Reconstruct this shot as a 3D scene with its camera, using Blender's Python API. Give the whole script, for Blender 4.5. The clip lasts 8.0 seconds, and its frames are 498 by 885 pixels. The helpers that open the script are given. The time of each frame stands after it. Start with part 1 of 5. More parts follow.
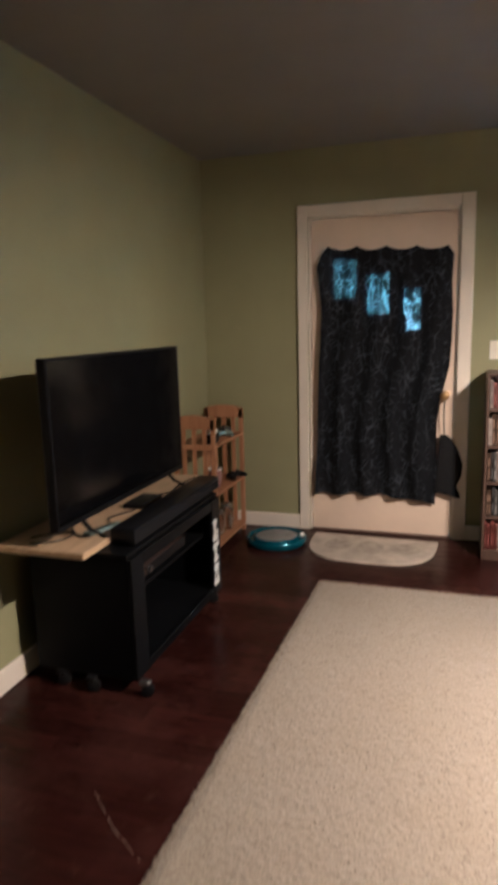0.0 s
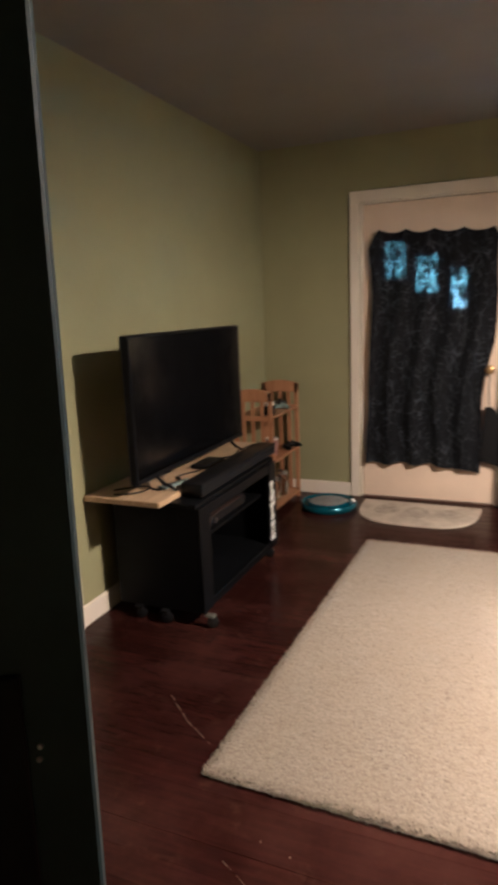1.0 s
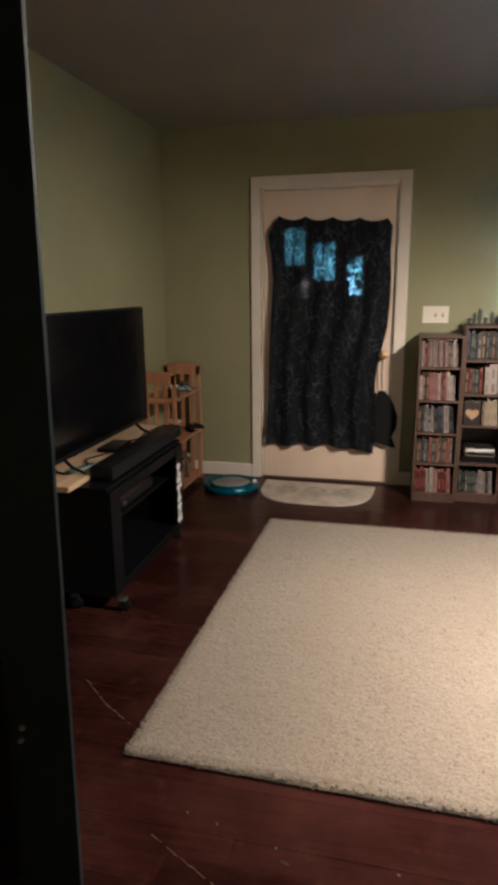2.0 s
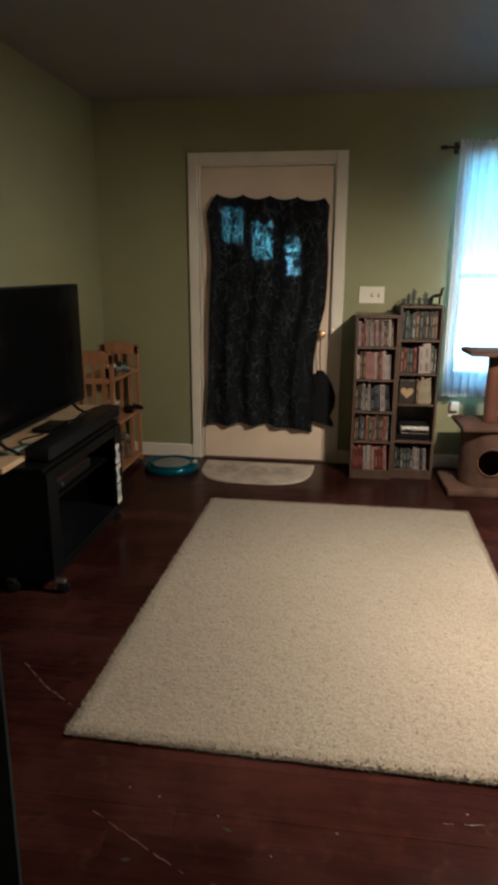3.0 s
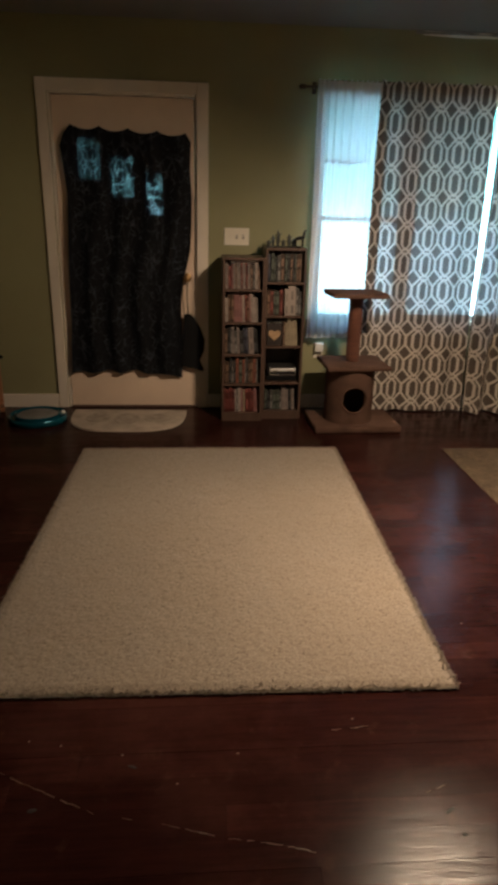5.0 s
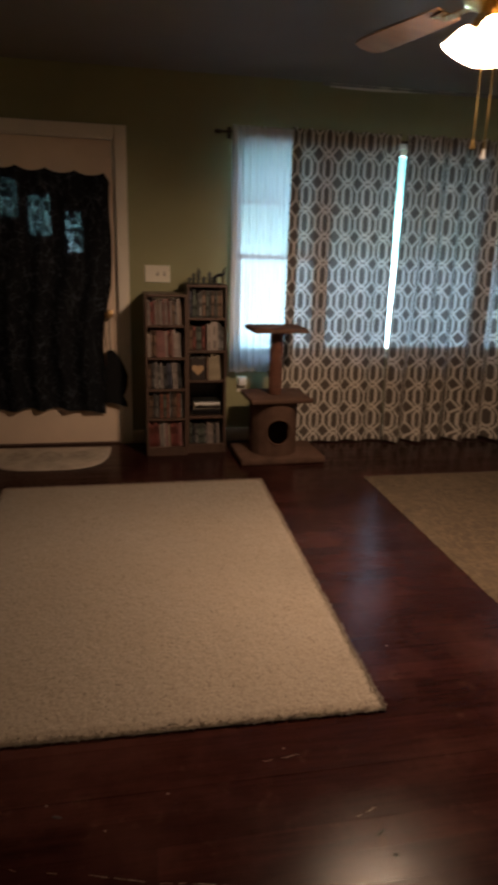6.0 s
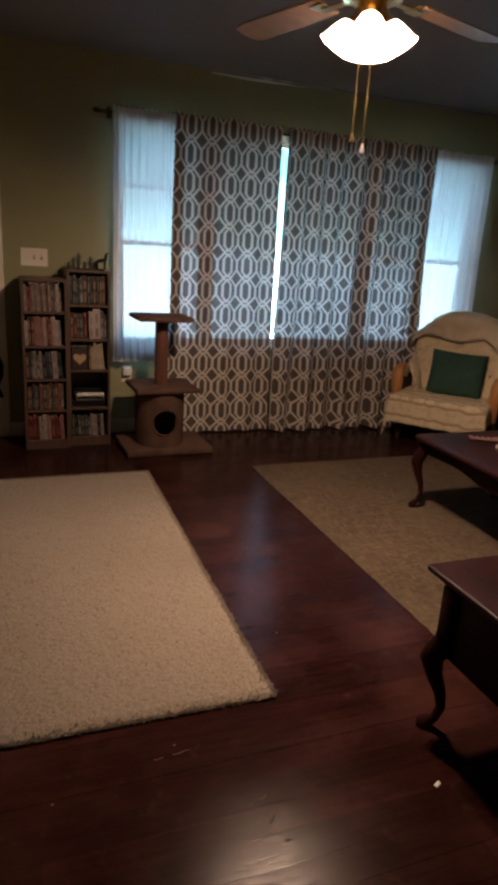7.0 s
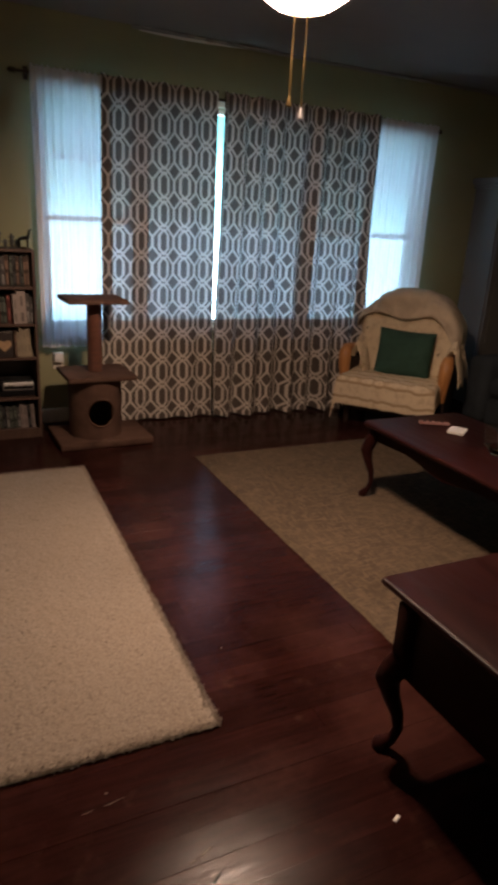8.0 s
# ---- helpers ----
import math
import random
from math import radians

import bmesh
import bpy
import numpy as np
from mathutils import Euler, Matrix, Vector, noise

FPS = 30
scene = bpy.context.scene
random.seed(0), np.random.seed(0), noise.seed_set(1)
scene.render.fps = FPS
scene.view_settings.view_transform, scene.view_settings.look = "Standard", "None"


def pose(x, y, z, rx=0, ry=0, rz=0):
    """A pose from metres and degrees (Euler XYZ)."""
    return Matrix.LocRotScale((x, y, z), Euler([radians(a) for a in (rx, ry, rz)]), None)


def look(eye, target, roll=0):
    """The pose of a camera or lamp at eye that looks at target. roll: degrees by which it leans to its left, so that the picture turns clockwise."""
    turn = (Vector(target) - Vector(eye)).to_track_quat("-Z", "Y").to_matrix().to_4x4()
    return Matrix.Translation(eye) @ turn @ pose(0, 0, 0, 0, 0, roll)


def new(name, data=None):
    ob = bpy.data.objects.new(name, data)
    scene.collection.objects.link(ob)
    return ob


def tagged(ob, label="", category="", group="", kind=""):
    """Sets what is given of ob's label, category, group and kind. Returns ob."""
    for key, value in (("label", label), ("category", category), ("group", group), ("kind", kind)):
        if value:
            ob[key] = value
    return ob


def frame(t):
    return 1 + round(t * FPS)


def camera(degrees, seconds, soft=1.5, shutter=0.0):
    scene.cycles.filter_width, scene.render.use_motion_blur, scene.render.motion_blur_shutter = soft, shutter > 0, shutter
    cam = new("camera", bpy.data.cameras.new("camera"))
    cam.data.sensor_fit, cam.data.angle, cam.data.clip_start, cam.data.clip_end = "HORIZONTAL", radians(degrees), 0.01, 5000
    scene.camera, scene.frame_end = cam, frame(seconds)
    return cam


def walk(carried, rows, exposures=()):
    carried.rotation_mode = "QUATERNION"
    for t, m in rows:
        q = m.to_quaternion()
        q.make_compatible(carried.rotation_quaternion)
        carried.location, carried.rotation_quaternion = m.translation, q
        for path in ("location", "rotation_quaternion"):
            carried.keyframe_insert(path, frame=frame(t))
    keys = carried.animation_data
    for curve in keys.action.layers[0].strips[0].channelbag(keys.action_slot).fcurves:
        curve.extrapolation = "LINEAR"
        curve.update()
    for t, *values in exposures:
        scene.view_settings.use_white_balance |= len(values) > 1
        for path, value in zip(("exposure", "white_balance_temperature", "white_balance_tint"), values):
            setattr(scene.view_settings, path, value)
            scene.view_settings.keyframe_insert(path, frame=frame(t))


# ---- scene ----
cam = camera(42.3, 8.0, soft=4.1, shutter=0.6)
PATH = [
    (0, (1.674, -4.209, 1.405), (1.061, -2.339, 1.045), -1.5),
    (0.5, (1.726, -4.387, 1.38), (1.008, -2.58, 0.911), -0.3),
    (0.8, (1.784, -4.489, 1.39), (0.966, -2.722, 0.934), -2.2),
    (1, (1.803, -4.542, 1.399), (1.026, -2.745, 0.99), -2.3),
    (1.5, (1.744, -4.587, 1.389), (1.24, -2.708, 0.925), -1.4),
    (1.7, (1.725, -4.607, 1.417), (1.237, -2.723, 0.954), -0.8),
    (2.8, (1.741, -4.603, 1.388), (1.45, -2.693, 0.871), -0.0),
    (3, (1.74, -4.612, 1.391), (1.469, -2.701, 0.868), 0.2),
    (3.5, (1.714, -4.619, 1.381), (1.556, -2.711, 0.805), 0.8),
    (4, (1.73, -4.622, 1.402), (1.714, -2.752, 0.693), 0.8),
    (4.5, (1.688, -4.627, 1.382), (1.702, -2.752, 0.686), 0.5),
    (4.7, (1.676, -4.622, 1.388), (1.75, -2.747, 0.696), 0.9),
    (5.8, (1.708, -4.627, 1.367), (2.008, -2.74, 0.778), 1.3),
    (6, (1.701, -4.647, 1.379), (2.071, -2.765, 0.811), 1.6),
    (6.5, (1.709, -4.631, 1.36), (2.266, -2.803, 0.77), 2.2),
    (7, (1.716, -4.611, 1.362), (2.418, -2.83, 0.784), 3.7),
    (7.5, (1.783, -4.526, 1.364), (2.536, -2.775, 0.757), 2.4),
    (8, (1.843, -4.415, 1.383), (2.68, -2.716, 0.739), 3.5),
]
walk(cam, [(t, look(eye, target, roll)) for t, eye, target, roll in PATH],
     exposures=[(0.0, 1.18, 5150, 12), (0.5, 1.10, 5050, 12), (1.0, 1.38, 5300, 12), (1.5, 1.02, 5080, 10), (1.7, 0.99, 5080, 9), (3.0, 0.50, 5150, 0), (3.5, 0.33, 5250, -2),
                (4.0, -0.14, 6000, 8), (4.7, -0.28, 6180, 9), (6.0, -0.88, 6850, 20), (8.0, -0.92, 6500, 25)])

# ---- world and large lights ----
world = bpy.data.worlds.new("sky")
scene.world = world
world.use_nodes = True
wn = world.node_tree
sky = wn.nodes.new("ShaderNodeTexSky")
sky.sky_type = "NISHITA"
sky.sun_disc = False
sky.sun_elevation = radians(35)
sky.sun_rotation = radians(150)
wn.links.new(sky.outputs[0], wn.nodes["Background"].inputs[0])
wn.nodes["Background"].inputs[1].default_value = 0.05

FAN = (2.94, -2.38)          # the ceiling fan's axis
LAMP_WATTS = 98.0
LAMP_TINT = (1.0, 0.74, 0.50)
BACKDROP = 58.0            # radiance of the sunlit garden outside
W_X0, W_X1, W_Z0, W_Z1 = 2.50, 5.42, 0.655, 2.095   # window opening
ROOM_X, ROOM_Y, ROOM_Z = 6.5, -6.0, 2.48


# ---- materials ----
def nodes_of(name):
    m = bpy.data.materials.new(name)
    m.use_nodes = True
    t = m.node_tree
    return m, t, t.nodes["Principled BSDF"]


def sums(t, op, a, b=None):
    n = t.nodes.new("ShaderNodeMath")
    n.operation = op
    for i, v in enumerate((a, b)):
        if v is None:
            continue
        if isinstance(v, (int, float)):
            n.inputs[i].default_value = v
        else:
            t.links.new(v, n.inputs[i])
    return n.outputs[0]


def coords(t, scale=(1, 1, 1), kind="Object"):
    c = t.nodes.new("ShaderNodeTexCoord")
    mp = t.nodes.new("ShaderNodeMapping")
    mp.inputs["Scale"].default_value = scale
    t.links.new(c.outputs[kind], mp.inputs["Vector"])
    return mp.outputs["Vector"]


def noise_tex(t, vec, scale, detail=4.0, rough=0.55):
    n = t.nodes.new("ShaderNodeTexNoise")
    n.inputs["Scale"].default_value = scale
    n.inputs["Detail"].default_value = detail
    n.inputs["Roughness"].default_value = rough
    t.links.new(vec, n.inputs["Vector"])
    return n.outputs["Fac"]


def ramp(t, fac, stops):
    r = t.nodes.new("ShaderNodeValToRGB")
    els = r.color_ramp.elements
    while len(els) < len(stops):
        els.new(0.5)
    for e, (p, c) in zip(els, stops):
        e.position = p
        e.color = (c, c, c, 1) if isinstance(c, (int, float)) else (*c, 1)
    t.links.new(fac, r.inputs["Fac"])
    return r.outputs["Color"]


def mix(t, fac, a, b, blend="MIX"):
    n = t.nodes.new("ShaderNodeMix")
    n.data_type, n.blend_type = "RGBA", blend
    for i, v in ((0, fac), (6, a), (7, b)):
        if isinstance(v, (int, float)):
            n.inputs[i].default_value = v
        elif isinstance(v, tuple):
            n.inputs[i].default_value = (*v, 1)
        else:
            t.links.new(v, n.inputs[i])
    return n.outputs[2]


def bump(t, bsdf, height, strength=0.3, dist=0.003):
    b = t.nodes.new("ShaderNodeBump")
    b.inputs["Strength"].default_value = strength
    b.inputs["Distance"].default_value = dist
    t.links.new(height, b.inputs["Height"])
    t.links.new(b.outputs[0], bsdf.inputs["Normal"])


def plain(name, col, rough=0.5, metal=0.0, scale=9.0, vary=0.22, grain=120.0, relief=0.15, stretch=(1, 1, 1), spec=0.5, dist=0.002):
    """A worn surface: broad stains and fine grain over one colour."""
    m, t, b = nodes_of(name)
    v = coords(t, stretch)
    big = noise_tex(t, v, scale, 5)
    fine = noise_tex(t, v, grain, 3)
    lo = tuple(c * (1 - vary) for c in col)
    hi = tuple(min(1, c * (1 + vary)) for c in col)
    c = mix(t, ramp(t, big, [(0.3, 0.0), (0.7, 1.0)]), lo, hi)
    c = mix(t, 0.35, c, mix(t, fine, lo, hi))
    t.links.new(c, b.inputs["Base Color"])
    r = ramp(t, big, [(0.2, max(0.02, rough - 0.08)), (0.8, min(1, rough + 0.08))])
    t.links.new(r, b.inputs["Roughness"])
    b.inputs["Metallic"].default_value = metal
    b.inputs["Specular IOR Level"].default_value = spec
    if relief:
        bump(t, b, fine, relief, dist)
    return m


def wood(name, dark, light, rough=0.4, along="x", scale=6.0, relief=0.15, vary_objects=0.0, spec=0.5):
    m, t, b = nodes_of(name)
    st = {"x": (0.6, 9, 9), "y": (9, 0.6, 9), "z": (9, 9, 0.6)}[along]
    v = coords(t, st)
    if vary_objects:
        oi = t.nodes.new("ShaderNodeObjectInfo")
        av = t.nodes.new("ShaderNodeVectorMath")
        av.operation = "ADD"
        sc = sums(t, "MULTIPLY", oi.outputs["Random"], 40.0)
        t.links.new(v, av.inputs[0])
        t.links.new(sc, av.inputs[1])
        v = av.outputs[0]
    g = noise_tex(t, v, scale, 8, 0.65)
    f = noise_tex(t, v, scale * 7, 3)
    c = mix(t, ramp(t, g, [(0.32, 0.0), (0.68, 1.0)]), dark, light)
    c = mix(t, 0.25, c, mix(t, f, dark, light))
    if vary_objects:
        hs = t.nodes.new("ShaderNodeHueSaturation")
        val = sums(t, "ADD", sums(t, "MULTIPLY", oi.outputs["Random"], vary_objects), 1 - vary_objects / 2)
        t.links.new(val, hs.inputs["Value"])
        t.links.new(c, hs.inputs["Color"])
        c = hs.outputs[0]
    t.links.new(c, b.inputs["Base Color"])
    t.links.new(ramp(t, g, [(0.2, max(0.05, rough - 0.1)), (0.8, rough + 0.1)]), b.inputs["Roughness"])
    b.inputs["Specular IOR Level"].default_value = spec
    bump(t, b, f, relief, 0.001)
    return m


def floor_wood():
    """Old stained boards: dark red-brown varnish, worn pale in patches."""
    m, t, b = nodes_of("stained floorboard")
    geo = t.nodes.new("ShaderNodeNewGeometry")
    pos = geo.outputs["Position"]
    oi = t.nodes.new("ShaderNodeObjectInfo")
    mp = t.nodes.new("ShaderNodeMapping")
    mp.inputs["Scale"].default_value = (1.3, 16, 1)
    t.links.new(pos, mp.inputs["Vector"])
    av = t.nodes.new("ShaderNodeVectorMath")
    t.links.new(mp.outputs[0], av.inputs[0])
    t.links.new(sums(t, "MULTIPLY", oi.outputs["Random"], 30.0), av.inputs[1])
    grain = noise_tex(t, av.outputs[0], 4.0, 8, 0.68)
    fine = noise_tex(t, av.outputs[0], 22.0, 4, 0.6)
    wear = noise_tex(t, pos, 2.1, 6, 0.62)
    spots = noise_tex(t, pos, 13.0, 4, 0.6)
    c = mix(t, ramp(t, grain, [(0.3, 0.0), (0.72, 1.0)]), (0.012, 0.0034, 0.0028), (0.031, 0.0088, 0.0068))
    c = mix(t, ramp(t, wear, [(0.44, 0.0), (0.72, 0.7)]), c, (0.062, 0.0235, 0.0185))
    c = mix(t, ramp(t, spots, [(0.60, 0.0), (0.78, 0.35)]), c, (0.080, 0.043, 0.028))
    hs = t.nodes.new("ShaderNodeHueSaturation")
    t.links.new(sums(t, "ADD", sums(t, "MULTIPLY", oi.outputs["Random"], 0.4), 0.8), hs.inputs["Value"])
    t.links.new(c, hs.inputs["Color"])
    t.links.new(hs.outputs[0], b.inputs["Base Color"])
    # varnish: glossy where whole, dull in rubbed streaks along the grain
    rub = ramp(t, noise_tex(t, av.outputs[0], 9.0, 6, 0.7), [(0.36, 0.0), (0.64, 1.0)])
    r = sums(t, "ADD", ramp(t, wear, [(0.3, 0.15), (0.75, 0.20)]), sums(t, "MULTIPLY", rub, 0.06))
    t.links.new(r, b.inputs["Roughness"])
    t.links.new(sums(t, "ADD", 0.03, sums(t, "MULTIPLY", sums(t, "SUBTRACT", 1.0, rub), 0.14)), b.inputs["Specular IOR Level"])
    bump(t, b, sums(t, "ADD", fine, sums(t, "MULTIPLY", grain, 1.4)), 0.34, 0.0008)
    return m


def wall_paint(name, col, stipple=190.0):
    m, t, b = nodes_of(name)
    geo = t.nodes.new("ShaderNodeNewGeometry")
    pos = geo.outputs["Position"]
    big = noise_tex(t, pos, 1.4, 5, 0.6)
    fine = noise_tex(t, pos, stipple, 2)
    mid = noise_tex(t, pos, 28.0, 4)
    c = mix(t, ramp(t, big, [(0.25, 0.0), (0.75, 1.0)]), tuple(x * 0.9 for x in col), tuple(x * 1.08 for x in col))
    c = mix(t, ramp(t, mid, [(0.62, 0.0), (0.85, 0.2)]), c, tuple(x * 0.75 for x in col))
    t.links.new(c, b.inputs["Base Color"])
    b.inputs["Roughness"].default_value = 0.62
    b.inputs["Specular IOR Level"].default_value = 0.35
    bump(t, b, sums(t, "ADD", fine, sums(t, "MULTIPLY", mid, 0.8)), 0.22, 0.002)
    return m


def shag(name, lo, hi, scale=60.0):
    m, t, b = nodes_of(name)
    v = coords(t)
    big = noise_tex(t, v, 3.0, 5, 0.6)
    tuft = noise_tex(t, v, scale, 3, 0.6)
    c = mix(t, ramp(t, tuft, [(0.34, 0.0), (0.62, 1.0)]), lo, hi)
    c = mix(t, ramp(t, big, [(0.42, 0.0), (0.72, 0.4)]), c, (hi[0] * 0.78, hi[1] * 0.74, hi[2] * 0.68))
    speck = noise_tex(t, coords(t, (1.0, 0.55, 1.0)), 42.0, 4, 0.75)
    c = mix(t, ramp(t, speck, [(0.58, 0.0), (0.72, 0.5)]), c, (lo[0] * 0.6, lo[1] * 0.55, lo[2] * 0.5))
    t.links.new(c, b.inputs["Base Color"])
    b.inputs["Roughness"].default_value = 0.95
    b.inputs["Specular IOR Level"].default_value = 0.1
    b.inputs["Sheen Weight"].default_value = 0.2
    bump(t, b, tuft, 0.5, 0.004)
    return m


def woven_rug(name):
    m, t, b = nodes_of(name)
    v = coords(t)
    v2 = coords(t, (1.0, 0.25, 1))
    v3 = coords(t, (0.25, 1.0, 1))
    a = noise_tex(t, v2, 75.0, 4)
    d = noise_tex(t, v3, 75.0, 4)
    big = noise_tex(t, v, 2.2, 5)
    blotch = noise_tex(t, v, 14.0, 4, 0.65)
    c = mix(t, ramp(t, sums(t, "MAXIMUM", a, d), [(0.5, 0.0), (0.68, 1.0)]), (0.066, 0.048, 0.033), (0.135, 0.099, 0.065))
    c = mix(t, ramp(t, blotch, [(0.4, 0.0), (0.65, 0.55)]), c, (0.092, 0.066, 0.042))
    c = mix(t, ramp(t, big, [(0.4, 0.0), (0.8, 0.35)]), c, (0.140, 0.104, 0.066))
    t.links.new(c, b.inputs["Base Color"])
    b.inputs["Roughness"].default_value = 0.95
    b.inputs["Specular IOR Level"].default_value = 0.1
    bump(t, b, sums(t, "ADD", a, d), 0.6, 0.004)
    return m


def cloth_mix(t, b, col_out, through_col, share, clear=0.0):
    """Cloth that lets part of the light through: diffuse, translucent and a clear share between the threads."""
    tr = t.nodes.new("ShaderNodeBsdfTranslucent")
    if isinstance(through_col, tuple):
        tr.inputs["Color"].default_value = (*through_col, 1)
    else:
        t.links.new(through_col, tr.inputs["Color"])
    ms = t.nodes.new("ShaderNodeMixShader")
    if isinstance(share, (int, float)):
        ms.inputs[0].default_value = share
    else:
        t.links.new(share, ms.inputs[0])
    t.links.new(b.outputs[0], ms.inputs[1])
    t.links.new(tr.outputs[0], ms.inputs[2])
    out = ms.outputs[0]
    if clear:
        tp = t.nodes.new("ShaderNodeBsdfTransparent")
        m2 = t.nodes.new("ShaderNodeMixShader")
        if isinstance(clear, (int, float)):
            m2.inputs[0].default_value = clear
        else:
            t.links.new(clear, m2.inputs[0])
        t.links.new(out, m2.inputs[1])
        t.links.new(tp.outputs[0], m2.inputs[2])
        out = m2.outputs[0]
    t.links.new(out, t.nodes["Material Output"].inputs["Surface"])


def trellis_cloth():
    """Taupe curtain printed with a pale interlaced trellis; u and v run in metres along the cloth."""
    m, t, b = nodes_of("trellis print curtain")
    uv = t.nodes.new("ShaderNodeUVMap")
    sep = t.nodes.new("ShaderNodeSeparateXYZ")
    t.links.new(uv.outputs[0], sep.inputs[0])
    U = sums(t, "PINGPONG", sums(t, "DIVIDE", sep.outputs[0], 0.152), 0.5)
    V = sums(t, "PINGPONG", sums(t, "DIVIDE", sep.outputs[1], 0.176), 0.5)
    f = sums(t, "ABSOLUTE", sums(t, "SUBTRACT", U, sums(t, "SUBTRACT", 0.20, sums(t, "MAXIMUM", sums(t, "SUBTRACT", V, 0.24), 0.0))))
    g = sums(t, "ABSOLUTE", sums(t, "SUBTRACT", sums(t, "SUBTRACT", 0.5, U), sums(t, "MULTIPLY", sums(t, "MAXIMUM", sums(t, "SUBTRACT", V, 0.17), 0.0), 1.0)))
    x = sums(t, "ABSOLUTE", sums(t, "SUBTRACT", U, sums(t, "MULTIPLY", sums(t, "SUBTRACT", V, 0.34), 1.1)))
    x = sums(t, "ADD", x, sums(t, "MULTIPLY", sums(t, "LESS_THAN", V, 0.36), 1.0))
    d = sums(t, "MINIMUM", sums(t, "MINIMUM", f, g), x)
    line = ramp(t, d, [(0.050, 1.0), (0.072, 0.0)])
    fine = noise_tex(t, coords(t, kind="UV"), 160.0, 3)
    base = mix(t, line, (0.072, 0.054, 0.043), (0.74, 0.66, 0.57))
    base = mix(t, 0.2, base, mix(t, fine, (0.08, 0.06, 0.05), (0.5, 0.45, 0.4)))
    t.links.new(base, b.inputs["Base Color"])
    b.inputs["Roughness"].default_value = 0.9
    b.inputs["Specular IOR Level"].default_value = 0.1
    bump(t, b, fine, 0.3, 0.001)
    thr = mix(t, line, (0.14, 0.17, 0.17), (0.85, 0.88, 0.86))
    cloth_mix(t, b, base, thr, 0.014, clear=sums(t, "ADD", sums(t, "MULTIPLY", line, 0.0105), 0.0042))
    return m


def sheer_cloth():
    m, t, b = nodes_of("white sheer voile")
    fine = noise_tex(t, coords(t), 220.0, 2)
    b.inputs["Base Color"].default_value = (0.74, 0.74, 0.73, 1)
    b.inputs["Roughness"].default_value = 0.9
    bump(t, b, fine, 0.2, 0.001)
    cloth_mix(t, b, None, (0.88, 0.95, 1.0), 0.072, clear=0.044)
    return m


def web_cloth():
    """Black lace cloth with fine spidery threads in paler thread."""
    m, t, b = nodes_of("black web print cloth")
    v = coords(t, (1.0, 1.0, 0.72))
    warp = t.nodes.new("ShaderNodeTexNoise")
    warp.inputs["Scale"].default_value = 9.0
    t.links.new(v, warp.inputs["Vector"])
    wv = t.nodes.new("ShaderNodeVectorMath")
    wv.operation = "MULTIPLY_ADD"
    t.links.new(warp.outputs["Color"], wv.inputs[0])
    wv.inputs[1].default_value = (0.03, 0.03, 0.03)
    t.links.new(v, wv.inputs[2])
    edges = []
    for sc in (21.0, 12.5):
        vo = t.nodes.new("ShaderNodeTexVoronoi")
        vo.feature = "DISTANCE_TO_EDGE"
        vo.inputs["Scale"].default_value = sc
        t.links.new(wv.outputs[0], vo.inputs["Vector"])
        edges.append(vo.outputs["Distance"])
    d = sums(t, "MINIMUM", edges[0], edges[1])
    line = ramp(t, d, [(0.016, 1.0), (0.050, 0.0)])
    patch = ramp(t, noise_tex(t, coords(t, (6.0, 1.0, 1.6)), 4.0, 6, 0.7), [(0.44, 0.0), (0.66, 1.0)])
    line = mix(t, 1.0, line, patch, "MULTIPLY")
    base = mix(t, line, (0.0032, 0.0038, 0.006), (0.055, 0.064, 0.078))
    t.links.new(base, b.inputs["Base Color"])
    b.inputs["Roughness"].default_value = 0.8
    b.inputs["Specular IOR Level"].default_value = 0.2
    raw = ramp(t, d, [(0.014, 1.0), (0.046, 0.0)])
    thr = mix(t, raw, (0.03, 0.03, 0.035), (0.3, 0.3, 0.3))
    loose = ramp(t, noise_tex(t, v, 13.0, 3), [(0.38, 0.35), (0.62, 1.0)])
    cloth_mix(t, b, base, thr, 0.003, clear=sums(t, "ADD", sums(t, "MULTIPLY", sums(t, "MULTIPLY", raw, loose), 0.019), 0.0004))
    return m


def throw_cloth():
    m, t, b = nodes_of("cream patterned throw")
    v = coords(t)
    big = noise_tex(t, v, 7.0, 5, 0.7)
    fine = noise_tex(t, v, 150.0, 2)
    sep = t.nodes.new("ShaderNodeSeparateXYZ")
    t.links.new(v, sep.inputs[0])
    stripes = sums(t, "PINGPONG", sums(t, "MULTIPLY", sums(t, "SUBTRACT", sep.outputs[1], sep.outputs[2]), 9.0), 0.5)
    low = sums(t, "LESS_THAN", sep.outputs[2], 0.43)
    c = mix(t, sums(t, "MULTIPLY", low, ramp(t, stripes, [(0.36, 0.0), (0.46, 0.7)])), (0.76, 0.63, 0.44), (0.36, 0.21, 0.10))
    mid = noise_tex(t, v, 16.0, 5, 0.7)
    c = mix(t, ramp(t, mid, [(0.50, 0.0), (0.66, 0.40)]), c, (0.42, 0.29, 0.16))
    c = mix(t, sums(t, "MULTIPLY", sums(t, "SUBTRACT", 1.0, low), ramp(t, big, [(0.60, 0.0), (0.67, 0.85)])), c, (0.14, 0.085, 0.045))
    t.links.new(c, b.inputs["Base Color"])
    b.inputs["Roughness"].default_value = 0.95
    b.inputs["Specular IOR Level"].default_value = 0.1
    bump(t, b, fine, 0.5, 0.003)
    return m


